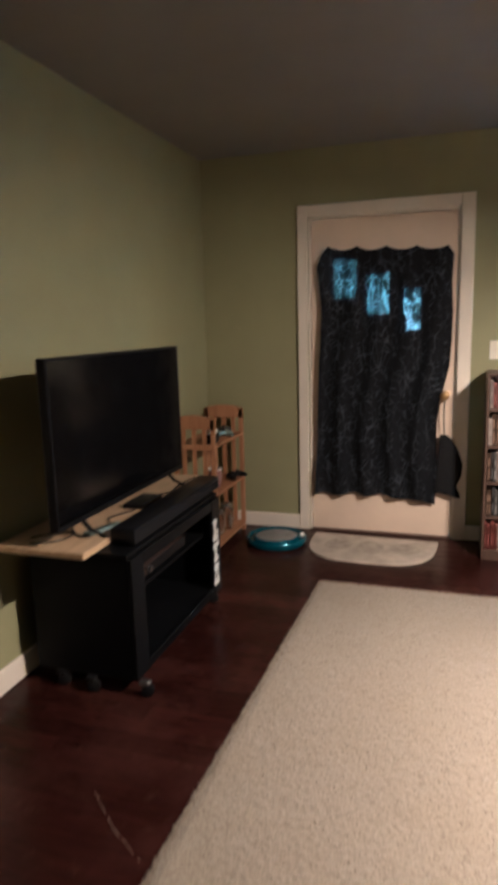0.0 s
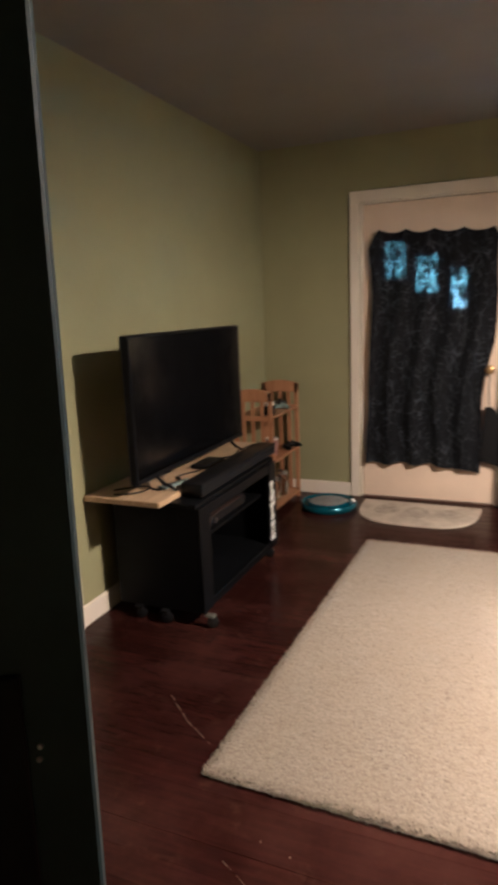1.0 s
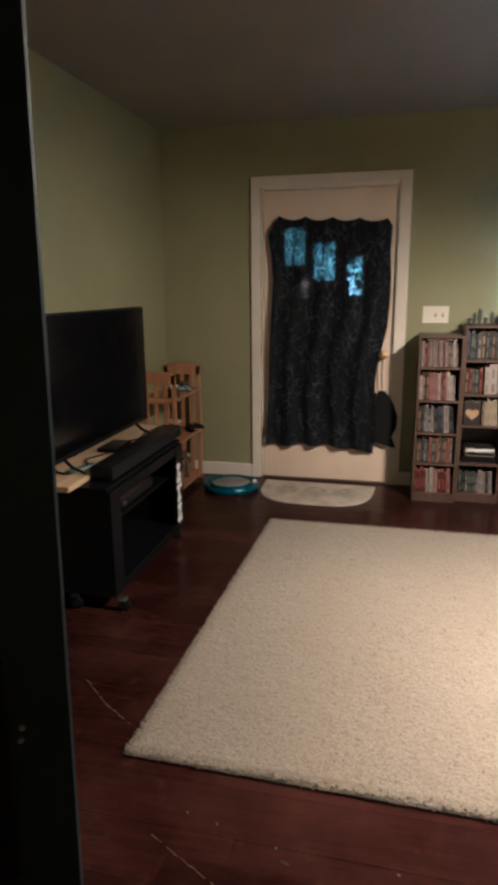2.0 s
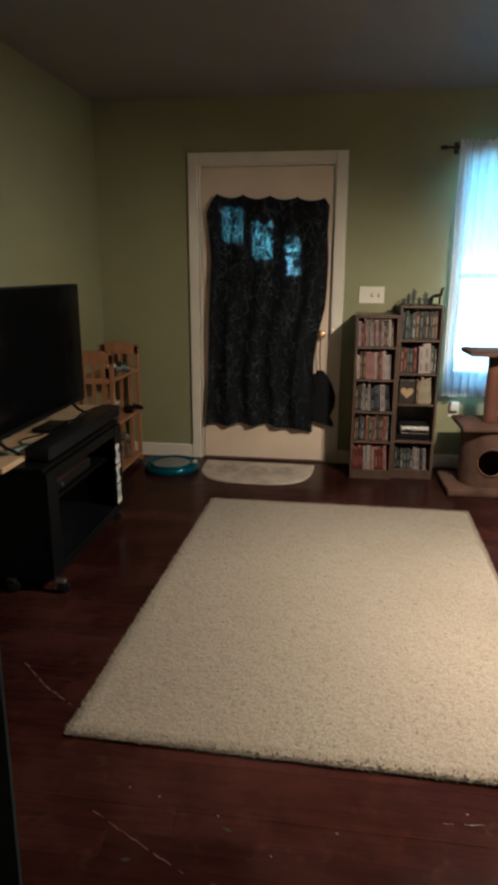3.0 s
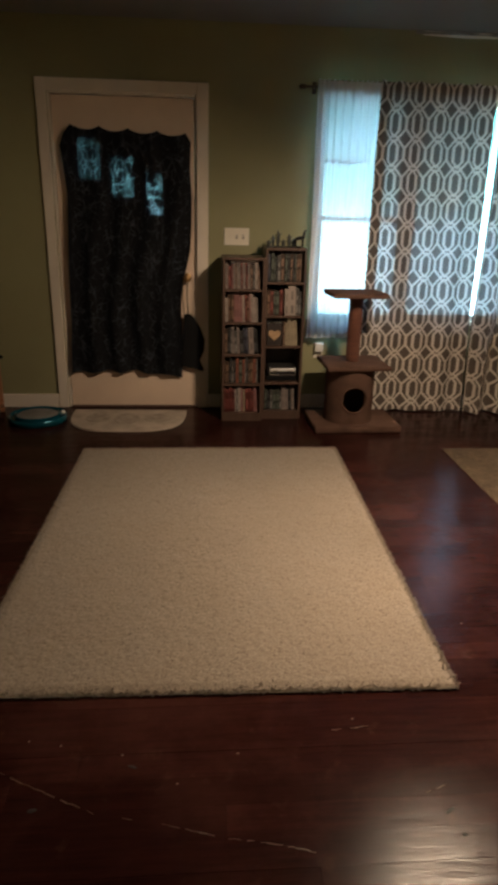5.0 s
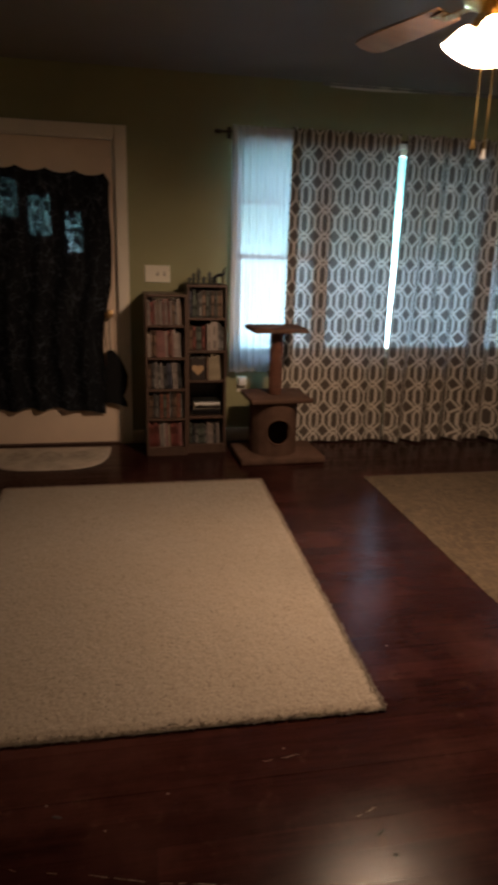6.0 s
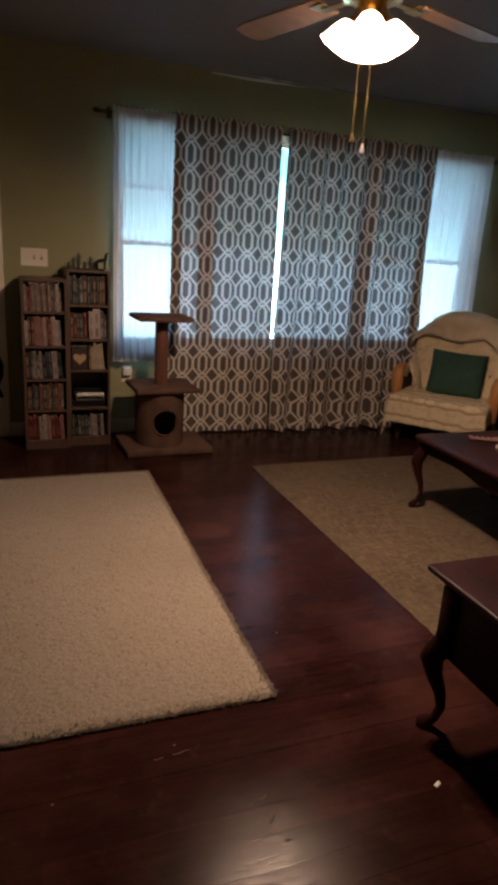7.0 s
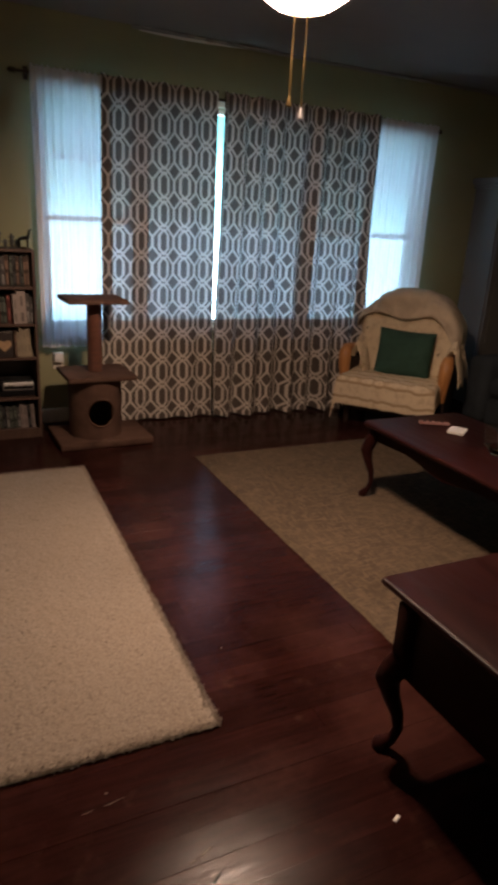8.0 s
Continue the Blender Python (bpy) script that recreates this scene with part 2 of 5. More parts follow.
def glowing(name, col, strength):
    m, t, b = nodes_of(name)
    b.inputs["Base Color"].default_value = (0.9, 0.85, 0.75, 1)
    b.inputs["Emission Color"].default_value = (*col, 1)
    b.inputs["Emission Strength"].default_value = strength
    return m


def clear_glass(name):
    m, t, b = nodes_of(name)
    b.inputs["Base Color"].default_value = (1, 1, 1, 1)
    b.inputs["Roughness"].default_value = 0.02
    b.inputs["IOR"].default_value = 1.45
    b.inputs["Transmission Weight"].default_value = 1.0
    return m


def pane_glass(name):
    """Thin flat window glass: clear, with a faint gloss."""
    m, t, b = nodes_of(name)
    t.nodes.remove(b)
    clear = t.nodes.new("ShaderNodeBsdfTransparent")
    clear.inputs["Color"].default_value = (0.96, 0.98, 0.97, 1)
    gloss = t.nodes.new("ShaderNodeBsdfGlossy")
    gloss.inputs["Roughness"].default_value = 0.02
    fr = t.nodes.new("ShaderNodeFresnel")
    fr.inputs["IOR"].default_value = 1.45
    ms = t.nodes.new("ShaderNodeMixShader")
    t.links.new(fr.outputs[0], ms.inputs[0])
    t.links.new(clear.outputs[0], ms.inputs[1])
    t.links.new(gloss.outputs[0], ms.inputs[2])
    t.links.new(ms.outputs[0], t.nodes["Material Output"].inputs["Surface"])
    return m


def shade_glass():
    m, t, b = nodes_of("frosted shade glass")
    b.inputs["Base Color"].default_value = (0.95, 0.92, 0.86, 1)
    b.inputs["Roughness"].default_value = 0.35
    cloth_mix(t, b, None, (1.0, 0.93, 0.82), 0.06, clear=0.018)
    return m


def outdoor_backdrop():
    """Blurred garden far outside: pale sunlit ground, dark leaves above it and open sky over them."""
    m = bpy.data.materials.new("garden distance")
    m.use_nodes = True
    t = m.node_tree
    t.nodes.remove(t.nodes["Principled BSDF"])
    geo = t.nodes.new("ShaderNodeNewGeometry")
    pos = geo.outputs["Position"]
    sep = t.nodes.new("ShaderNodeSeparateXYZ")
    t.links.new(pos, sep.inputs[0])
    leaf = noise_tex(t, pos, 0.9, 6, 0.62)
    h = sums(t, "ADD", sums(t, "DIVIDE", sums(t, "ADD", sep.outputs[2], 4.0), 14.0), sums(t, "MULTIPLY", sums(t, "SUBTRACT", leaf, 0.5), 0.10))
    tone = ramp(t, h, [(0.355, (0.42, 0.765, 0.96)), (0.40, (0.15, 0.38, 0.43)), (0.47, (0.036, 0.115, 0.125)), (0.56, (0.006, 0.024, 0.024)), (0.61, (0.02, 0.05, 0.06)), (0.69, (0.26, 0.42, 0.62))])
    gaps = ramp(t, noise_tex(t, pos, 1.9, 5, 0.7), [(0.58, 0.0), (0.68, 0.35)])
    c = mix(t, gaps, tone, (0.30, 0.60, 0.72))
    em = t.nodes.new("ShaderNodeEmission")
    t.links.new(c, em.inputs[0])
    em.inputs[1].default_value = BACKDROP
    t.links.new(em.outputs[0], t.nodes["Material Output"].inputs["Surface"])
    return m


M_WALL = wall_paint("olive green wall paint", (0.30, 0.288, 0.160))
# ceiling dimness put into the colour: well below off-white, to cut bounced light
M_CEIL = wall_paint("off-white ceiling paint darkened against bounce", (0.26, 0.24, 0.225), 90.0)
M_HALL = wall_paint("pale grey hall paint", (0.55, 0.55, 0.52))
M_TRIM = plain("cream gloss trim paint", (0.78, 0.70, 0.60), 0.38, scale=5, vary=0.06, grain=70, relief=0.08)
M_DOOR = plain("cream painted door", (0.76, 0.60, 0.47), 0.42, scale=3.5, vary=0.08, grain=60, relief=0.1)
M_PLATE = plain("ivory plastic plate", (0.80, 0.74, 0.62), 0.35, vary=0.04, relief=0.03)
M_FLOOR = floor_wood()
M_SUB = plain("dark joint filler", (0.012, 0.006, 0.005), 0.9)
M_SCUFF = plain("pale scuffed wood", (0.12, 0.080, 0.058), 0.6, scale=60, vary=0.5)
M_RUG = shag("cream shag pile", (0.210, 0.172, 0.132), (0.330, 0.276, 0.220), 150.0)
M_RUG2 = woven_rug("brown woven rug")
M_MAT = plain("grey-tan doormat pile", (0.47, 0.40, 0.33), 0.95, scale=7, vary=0.35, grain=160, relief=0.6, spec=0.1)
M_BLACK = plain("black painted board", (0.0040, 0.0044, 0.0052), 0.5, scale=6, vary=0.3, grain=90, relief=0.06, spec=0.10)
M_BLACKDOOR = plain("black satin door paint", (0.022, 0.034, 0.038), 0.5, scale=3, vary=0.3, grain=70, relief=0.08, spec=0.2)
M_PLASTIC = plain("black plastic", (0.007, 0.007, 0.008), 0.4, vary=0.2, relief=0.03, spec=0.18)
M_SCREEN = plain("dark glass screen", (0.0025, 0.0025, 0.003), 0.16, vary=0.1, relief=0.0, spec=0.4)
M_PINE = wood("pale pine board", (0.42, 0.27, 0.15), (0.68, 0.49, 0.31), 0.45, "y", 5)
M_SHELFWOOD = wood("orange pine shelf", (0.31, 0.135, 0.064), (0.50, 0.25, 0.13), 0.45, "z", 5)
M_CASEWOOD = wood("grey-brown wood veneer", (0.062, 0.036, 0.026), (0.125, 0.076, 0.056), 0.45, "z", 5)
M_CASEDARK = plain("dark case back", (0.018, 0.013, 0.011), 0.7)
M_CHERRY = wood("dark cherry varnish", (0.012, 0.0032, 0.0028), (0.034, 0.008, 0.0065), 0.44, "y", 5, relief=0.05, spec=0.12)
M_ARMWOOD = wood("honey wood arm", (0.42, 0.17, 0.05), (0.62, 0.30, 0.11), 0.35, "z", 5)
M_BLADE = wood("oak fan blade", (0.34, 0.18, 0.08), (0.52, 0.31, 0.15), 0.4, "x", 4)
M_BRASS = plain("polished brass", (0.78, 0.56, 0.24), 0.22, 1.0, vary=0.12, relief=0.03)
M_KNOB = plain("tarnished brass", (0.36, 0.23, 0.11), 0.38, 0.9, vary=0.25, relief=0.05)
M_STEEL = plain("brushed steel", (0.6, 0.6, 0.6), 0.3, 1.0, vary=0.1, relief=0.05)
M_ROD = plain("dark bronze rod", (0.05, 0.035, 0.025), 0.4, 0.6, vary=0.2)
M_CARPET = plain("taupe cat tree carpet", (0.118, 0.068, 0.050), 0.97, scale=9, vary=0.42, grain=230, relief=0.8, spec=0.08, dist=0.004)
M_SISAL = plain("brown sisal rope", (0.14, 0.055, 0.034), 0.9, scale=12, vary=0.3, grain=140, relief=0.6, stretch=(1, 1, 14))
M_TEAL = plain("metallic turquoise plastic", (0.008, 0.115, 0.17), 0.22, 0.45, vary=0.15, relief=0.02)
M_SCRATCHPAD = plain("grey corrugated card", (0.23, 0.22, 0.21), 0.95, scale=18, vary=0.3, grain=150, relief=0.7)
M_WHITE = plain("white plastic", (0.8, 0.8, 0.78), 0.4, vary=0.05, relief=0.03)
M_GREEN = plain("green cushion cloth", (0.040, 0.088, 0.068), 0.93, scale=8, vary=0.2, grain=200, relief=0.5, spec=0.1)
M_UPHOLSTERY = plain("dark brown upholstery", (0.035, 0.02, 0.015), 0.9, vary=0.3, relief=0.5)
M_SOFA = plain("charcoal sofa cloth", (0.035, 0.042, 0.048), 0.95, scale=7, vary=0.25, grain=200, relief=0.6, spec=0.1)
M_CABINET = plain("pale cabinet paint", (0.13, 0.127, 0.122), 0.5, scale=5, vary=0.08, relief=0.1)
M_BONE = plain("white bone decal", (0.72, 0.72, 0.70), 0.5, vary=0.05)
M_THROW = throw_cloth()
M_THROW_TOP = plain("cream fleece blanket", (0.60, 0.50, 0.37), 0.95, scale=6, vary=0.26, grain=160, relief=0.5, spec=0.08)
M_TRELLIS = trellis_cloth()
M_SHEER = sheer_cloth()
M_WEB = web_cloth()
M_BLACKCLOTH = plain("black cotton cloth", (0.010, 0.010, 0.011), 0.9, vary=0.2, grain=150, relief=0.4, spec=0.15)
M_GLASS = clear_glass("clear jar glass")
M_PANE = pane_glass("window glass")
M_SHADE = shade_glass()
M_BULB = glowing("lit bulb", (1.0, 0.80, 0.55), 60.0)
M_BACKDROP = outdoor_backdrop()
M_PAPER = plain("white paper", (0.75, 0.73, 0.68), 0.8, vary=0.06)
M_FIG = plain("dark pewter figure", (0.05, 0.055, 0.05), 0.5, vary=0.3)
M_GREYGREEN = plain("grey-green plastic", (0.20, 0.27, 0.26), 0.45, vary=0.2)
M_MUG = plain("mauve glazed mug", (0.30, 0.16, 0.15), 0.3, vary=0.15)


# ---- building helpers ----
def box(bm, x0, x1, y0, y1, z0, z1, bev=0.0, m=None, seg=1):
    c = Matrix.Translation(((x0 + x1) / 2, (y0 + y1) / 2, (z0 + z1) / 2)) @ Matrix.Diagonal((abs(x1 - x0), abs(y1 - y0), abs(z1 - z0), 1))
    vs = bmesh.ops.create_cube(bm, size=1, matrix=c)["verts"]
    if bev:
        es = list({e for v in vs for e in v.link_edges})
        r = bmesh.ops.bevel(bm, geom=es, offset=bev, segments=seg, affect="EDGES", profile=0.5)
        vs = list({v for f in r["faces"] for v in f.verts} | {v for v in vs if v.is_valid})
    if m is not None:
        bmesh.ops.transform(bm, matrix=m, verts=vs)
    return vs


def lathe(bm, prof, seg=24, m=None, caps=True):
    """A turned form from rows of (radius, height)."""
    rings = []
    for r, z in prof:
        rings.append([bm.verts.new((r * math.cos(2 * math.pi * i / seg), r * math.sin(2 * math.pi * i / seg), z)) for i in range(seg)])
    for a, b in zip(rings, rings[1:]):
        for i in range(seg):
            bm.faces.new((a[i], a[(i + 1) % seg], b[(i + 1) % seg], b[i]))
    if caps:
        bm.faces.new(rings[0][::-1])
        bm.faces.new(rings[-1])
    vs = [v for r in rings for v in r]
    if m is not None:
        bmesh.ops.transform(bm, matrix=m, verts=vs)
    return vs


def tube(bm, pts, radii, seg=8, squash=1.0):
    """A bent rod through pts; radii one number or one for each point."""
    pts = [Vector(p) for p in pts]
    if isinstance(radii, (int, float)):
        radii = [radii] * len(pts)
    rings = []
    side = None
    for i, p in enumerate(pts):
        d = (pts[min(i + 1, len(pts) - 1)] - pts[max(i - 1, 0)]).normalized()
        if side is None:
            side = d.cross(Vector((0, 0, 1)))
            if side.length < 0.3:
                side = Vector((1, 0, 0))
        side = (side - d * side.dot(d)).normalized()
        up = side.cross(d)
        rings.append([bm.verts.new(p + radii[i] * (math.cos(2 * math.pi * k / seg) * side + squash * math.sin(2 * math.pi * k / seg) * up)) for k in range(seg)])
    for a, b in zip(rings, rings[1:]):
        for k in range(seg):
            bm.faces.new((a[k], a[(k + 1) % seg], b[(k + 1) % seg], b[k]))
    bm.faces.new(rings[0][::-1])
    bm.faces.new(rings[-1])


def sheet(bm, f, nu, nv, uv=None):
    """A grid of f(u, v), u and v from 0 to 1."""
    g = [[bm.verts.new(f(i / nu, j / nv)) for i in range(nu + 1)] for j in range(nv + 1)]
    layer = bm.loops.layers.uv.new("UVMap") if uv else None
    for j in range(nv):
        for i in range(nu):
            fa = bm.faces.new((g[j][i], g[j][i + 1], g[j + 1][i + 1], g[j + 1][i]))
            fa.smooth = True
            if uv:
                for lp, (a, b) in zip(fa.loops, ((i, j), (i + 1, j), (i + 1, j + 1), (i, j + 1))):
                    lp[layer].uv = uv(a / nu, b / nv)


def mesh_of(name, bm, material, smooth=None):
    me = bpy.data.meshes.new(name)
    bmesh.ops.recalc_face_normals(bm, faces=bm.faces)
    bm.to_mesh(me)
    bm.free()
    for mt in (material if isinstance(material, (list, tuple)) else [material]):
        me.materials.append(mt)
    if smooth is not None:
        me.polygons.foreach_set("use_smooth", [True] * len(me.polygons))
        me.set_sharp_from_angle(angle=radians(smooth))
    return me


def part(name, bm, material, parent, label="", smooth=35):
    ob = new(name, mesh_of(name, bm, material, smooth))
    ob.parent = parent
    return tagged(ob, label)


def thing(name, label, category, at=(0, 0, 0), turn=0.0, group="", kind=""):
    ob = new(name)
    ob.empty_display_size = 0.1
    ob.matrix_world = pose(*at, 0, 0, turn)
    return tagged(ob, label, category, group, kind)


def solid(name, bm, material, label, category="", at=None, group="", kind="", smooth=35):
    ob = new(name, mesh_of(name, bm, material, smooth))
    if at is not None:
        ob.matrix_world = at if isinstance(at, Matrix) else pose(*at)
    return tagged(ob, label, category, group, kind)


def B(*a, **k):
    bm = bmesh.new()
    box(bm, *a, **k)
    return bm


def wall_grid(bm, u0, u1, z0, z1, holes, place):
    """A wall with openings: boxes between the lines of the openings; place(u0, u1, z0, z1) gives the box."""
    us = sorted({u0, u1, *[h[0] for h in holes], *[h[1] for h in holes]})
    for a, b in zip(us, us[1:]):
        zs = [z0]
        for h in sorted((h for h in holes if h[0] <= a and h[1] >= b), key=lambda h: h[2]):
            zs += [h[2], h[3]]
        zs.append(z1)
        for lo, hi in zip(zs[::2], zs[1::2]):
            if hi - lo > 1e-4:
                box(bm, *place(a, b, lo, hi))


# ---- the room's shell ----
DOOR = (0.728, 1.666, 0.0, 2.07)
bm = bmesh.new()
wall_grid(bm, -0.15, ROOM_X + 0.15, 0, ROOM_Z, [DOOR, (W_X0, W_X1, W_Z0, W_Z1)], lambda a, b, lo, hi: (a, b, 0.0, 0.15, lo, hi))
solid("wall_north", bm, M_WALL, "olive green painted wall with door and window", "wall", kind="structure")
HALLDOOR = (-3.30, -2.465, 0.0, 2.06)
bm = bmesh.new()
wall_grid(bm, ROOM_Y, 0, 0, ROOM_Z, [HALLDOOR], lambda a, b, lo, hi: (-0.15, 0.0, a, b, lo, hi))
solid("wall_west", bm, M_WALL, "olive green painted wall with an open doorway", "wall", kind="structure")
solid("wall_east", B(ROOM_X, ROOM_X + 0.15, ROOM_Y, 0, 0, ROOM_Z), M_WALL, "olive green painted wall", "wall", kind="structure")
solid("wall_south", B(-0.15, ROOM_X + 0.15, ROOM_Y - 0.15, ROOM_Y, 0, ROOM_Z), M_WALL, "olive green painted wall", "wall", kind="structure")
solid("wall_partition", B(0.0, 0.70, -4.52, -4.40, 0, ROOM_Z), M_WALL, "short olive green partition wall", "wall", kind="structure")
solid("ceiling", B(-0.15, ROOM_X + 0.15, ROOM_Y - 0.15, 0.15, ROOM_Z, ROOM_Z + 0.12), M_CEIL, "off-white ceiling, colour darkened to cut bounced light", "ceiling", kind="structure")
# the hall beyond the doorway
bm = bmesh.new()
box(bm, -1.75, -1.6, -4.2, -1.6, 0, 2.48)
box(bm, -1.6, -0.15, -1.75, -1.6, 0, 2.48)
box(bm, -1.6, -0.15, -4.2, -4.05, 0, 2.48)
box(bm, -1.6, -0.15, -4.05, -1.75, 2.48, 2.6)
solid("wall_hall", bm, M_HALL, "pale grey walls of the dim hall", "wall", kind="structure")
solid("floor_hall", B(-1.6, -0.0, -4.05, -1.75, -0.1, -0.006), M_FLOOR, "dark stained wooden hall floor", "floor", kind="structure")


def casing(name, spans, depth_axis, label):
    bm = bmesh.new()
    for s in spans:
        box(bm, *s, bev=0.004)
    return solid(name, bm, M_TRIM, label, "trim", kind="structure")


casing("trim_door", [(0.66, 0.726, -0.022, 0.0, 0, 2.14), (1.664, 1.743, -0.022, 0.0, 0, 2.14), (0.726, 1.664, -0.022, 0.0, 2.066, 2.14),
                     (0.728, 0.742, 0.0, 0.15, 0, 2.07), (1.652, 1.666, 0.0, 0.15, 0, 2.07), (0.742, 1.652, 0.0, 0.15, 2.056, 2.07),
                     (0.742, 0.764, 0.059, 0.075, 0.0125, 2.056), (1.630, 1.652, 0.059, 0.075, 0.0125, 2.056), (0.764, 1.630, 0.059, 0.075, 2.032, 2.056)], "y", "cream painted wooden door casing")
casing("trim_doorway", [(0.0, 0.024, -2.465, -2.375, 0, 2.14), (0.0, 0.024, -3.39, -3.30, 0, 2.14), (0.0, 0.024, -3.30, -2.465, 2.06, 2.14),
                        (-0.15, 0.0, -2.48, -2.465, 0, 2.06), (-0.15, 0.0, -3.30, -3.285, 0, 2.06), (-0.15, 0.0, -3.285, -2.48, 2.045, 2.06)], "x", "cream painted wooden doorway casing")
bm = bmesh.new()
for s in [(0.0, 0.66, -0.016, 0.0, 0, 0.10), (1.743, ROOM_X, -0.016, 0.0, 0, 0.10), (0.0, 0.016, -2.375, -0.016, 0, 0.10), (0.0, 0.016, -4.40, -3.39, 0, 0.10)]:
    box(bm, *s, bev=0.004)
solid("baseboard", bm, M_TRIM, "cream painted wooden baseboard", "baseboard", kind="structure")
bm = bmesh.new()
box(bm, 3.05, ROOM_X, -0.018, 0.0, ROOM_Z - 0.02, ROOM_Z, bev=0.006)
solid("trim_ceiling", bm, M_CEIL, "narrow moulding under the ceiling in its darkened colour", "trim", kind="structure")

# front door, with three stepped lights
PANES = [(0.890, 1.036, 1.560, 1.800), (1.098, 1.248, 1.450, 1.705), (1.334, 1.440, 1.346, 1.602)]
door = thing("door_1", "cream painted front door, closed, with three small panes", "door", (0.742, 0.0, 0.012), kind="structure")
bm = bmesh.new()
wall_grid(bm, 0.006, 0.904, 0.0, 2.038, [(a - 0.742, b - 0.742, c - 0.012, d - 0.012) for a, b, c, d in PANES], lambda a, b, lo, hi: (a, b, 0.015, 0.057, lo, hi))
part("door_leaf", bm, M_DOOR, door)
for a, b, c, d in PANES:
    a, b, c, d = a - 0.742, b - 0.742, c - 0.012, d - 0.012
    g = part("pane", B(a + 0.002, b - 0.002, 0.033, 0.039, c + 0.002, d - 0.002), M_PANE, door)
    g.visible_shadow = False
    bm = bmesh.new()
    for s in [(a - 0.02, b + 0.02, 0.005, 0.015, c - 0.02, c), (a - 0.02, b + 0.02, 0.005, 0.015, d, d + 0.02), (a - 0.02, a, 0.005, 0.015, c, d), (b, b + 0.02, 0.005, 0.015, c, d)]:
        box(bm, *s)
    part("pane_frame", bm, M_DOOR, door)
bm = bmesh.new()
lathe(bm, [(0.028, 0.0), (0.030, 0.004), (0.012, 0.010), (0.011, 0.030), (0.022, 0.038), (0.028, 0.052), (0.026, 0.064), (0.012, 0.070)], 20, pose(0.855, 0.016, 0.925, 90, 0, 0))
part("door_knob", bm, M_KNOB, door, "round tarnished brass knob")
solid("trim_threshold", B(0.742, 1.652, -0.01, 0.15, 0, 0.012, bev=0.003), M_CASEWOOD, "dark worn wooden door threshold", "threshold", kind="structure")

# window: a fixed light between two double-hung units
win = thing("window_1", "wide white triple window with a fixed middle light", "window", (0, 0, 0), kind="structure")
bm = bmesh.new()
for s in [(W_X0 - 0.03, W_X0, -0.02, 0.0, W_Z0 - 0.06, W_Z1 + 0.05), (W_X1, W_X1 + 0.02, -0.02, 0.0, W_Z0 - 0.06, W_Z1 + 0.05), (W_X0, W_X1, -0.02, 0.0, W_Z1, W_Z1 + 0.05)]:
    box(bm, *s, bev=0.004)
part("window_casing", bm, M_TRIM, win)
part("window_sill", B(W_X0 - 0.03, W_X1 + 0.02, -0.026, 0.02, W_Z0 - 0.03, W_Z0 + 0.002, bev=0.006), M_TRIM, win)
S = 0.03
for a, b in ((3.105, 3.160), (4.405, 4.460)):
    part("mullion", B(a, b, -0.018, 0.14, W_Z0 + 0.002, W_Z1), M_TRIM, win)
for lo_x, hi_x in ((W_X0, 3.105), (3.160, 4.405), (4.460, W_X1)):
    for z0, z1, y in (((W_Z0 + 0.004, W_Z1, 0.07),) if lo_x == 3.160 else ((W_Z0 + 0.004, 1.36, 0.05), (1.33, W_Z1, 0.09))):
        sash = bmesh.new()
        for s in [(lo_x, lo_x + S, y, y + 0.035, z0, z1), (hi_x - S, hi_x, y, y + 0.035, z0, z1),
                  (lo_x + S, hi_x - S, y, y + 0.035, z0, z0 + S), (lo_x + S, hi_x - S, y, y + 0.035, z1 - S, z1)]:
            box(sash, *s)
        if z0 > 1.2:
            box(sash, lo_x + S, hi_x - S, y + 0.006, y + 0.03, (z0 + z1) / 2 - 0.012, (z0 + z1) / 2 + 0.012)
        sash = part("window_frame", sash, M_TRIM, win)
        p = part("pane", B(lo_x + S + 0.001, hi_x - S - 0.001, y + 0.015, y + 0.019, z0 + S + 0.001, z1 - S - 0.001), M_PANE, sash)
        p.visible_shadow = False
solid("backdrop", B(-16, 26, 9.0, 9.1, -4, 16), M_BACKDROP, "bright blurred garden far outside the window", "backdrop", kind="structure")
solid("ground", B(-30, 40, 0.16, 60, -1.30, -1.20), plain("pale outdoor ground", (0.3, 0.3, 0.27), 0.9), "pale ground outside the house", "ground", kind="structure")

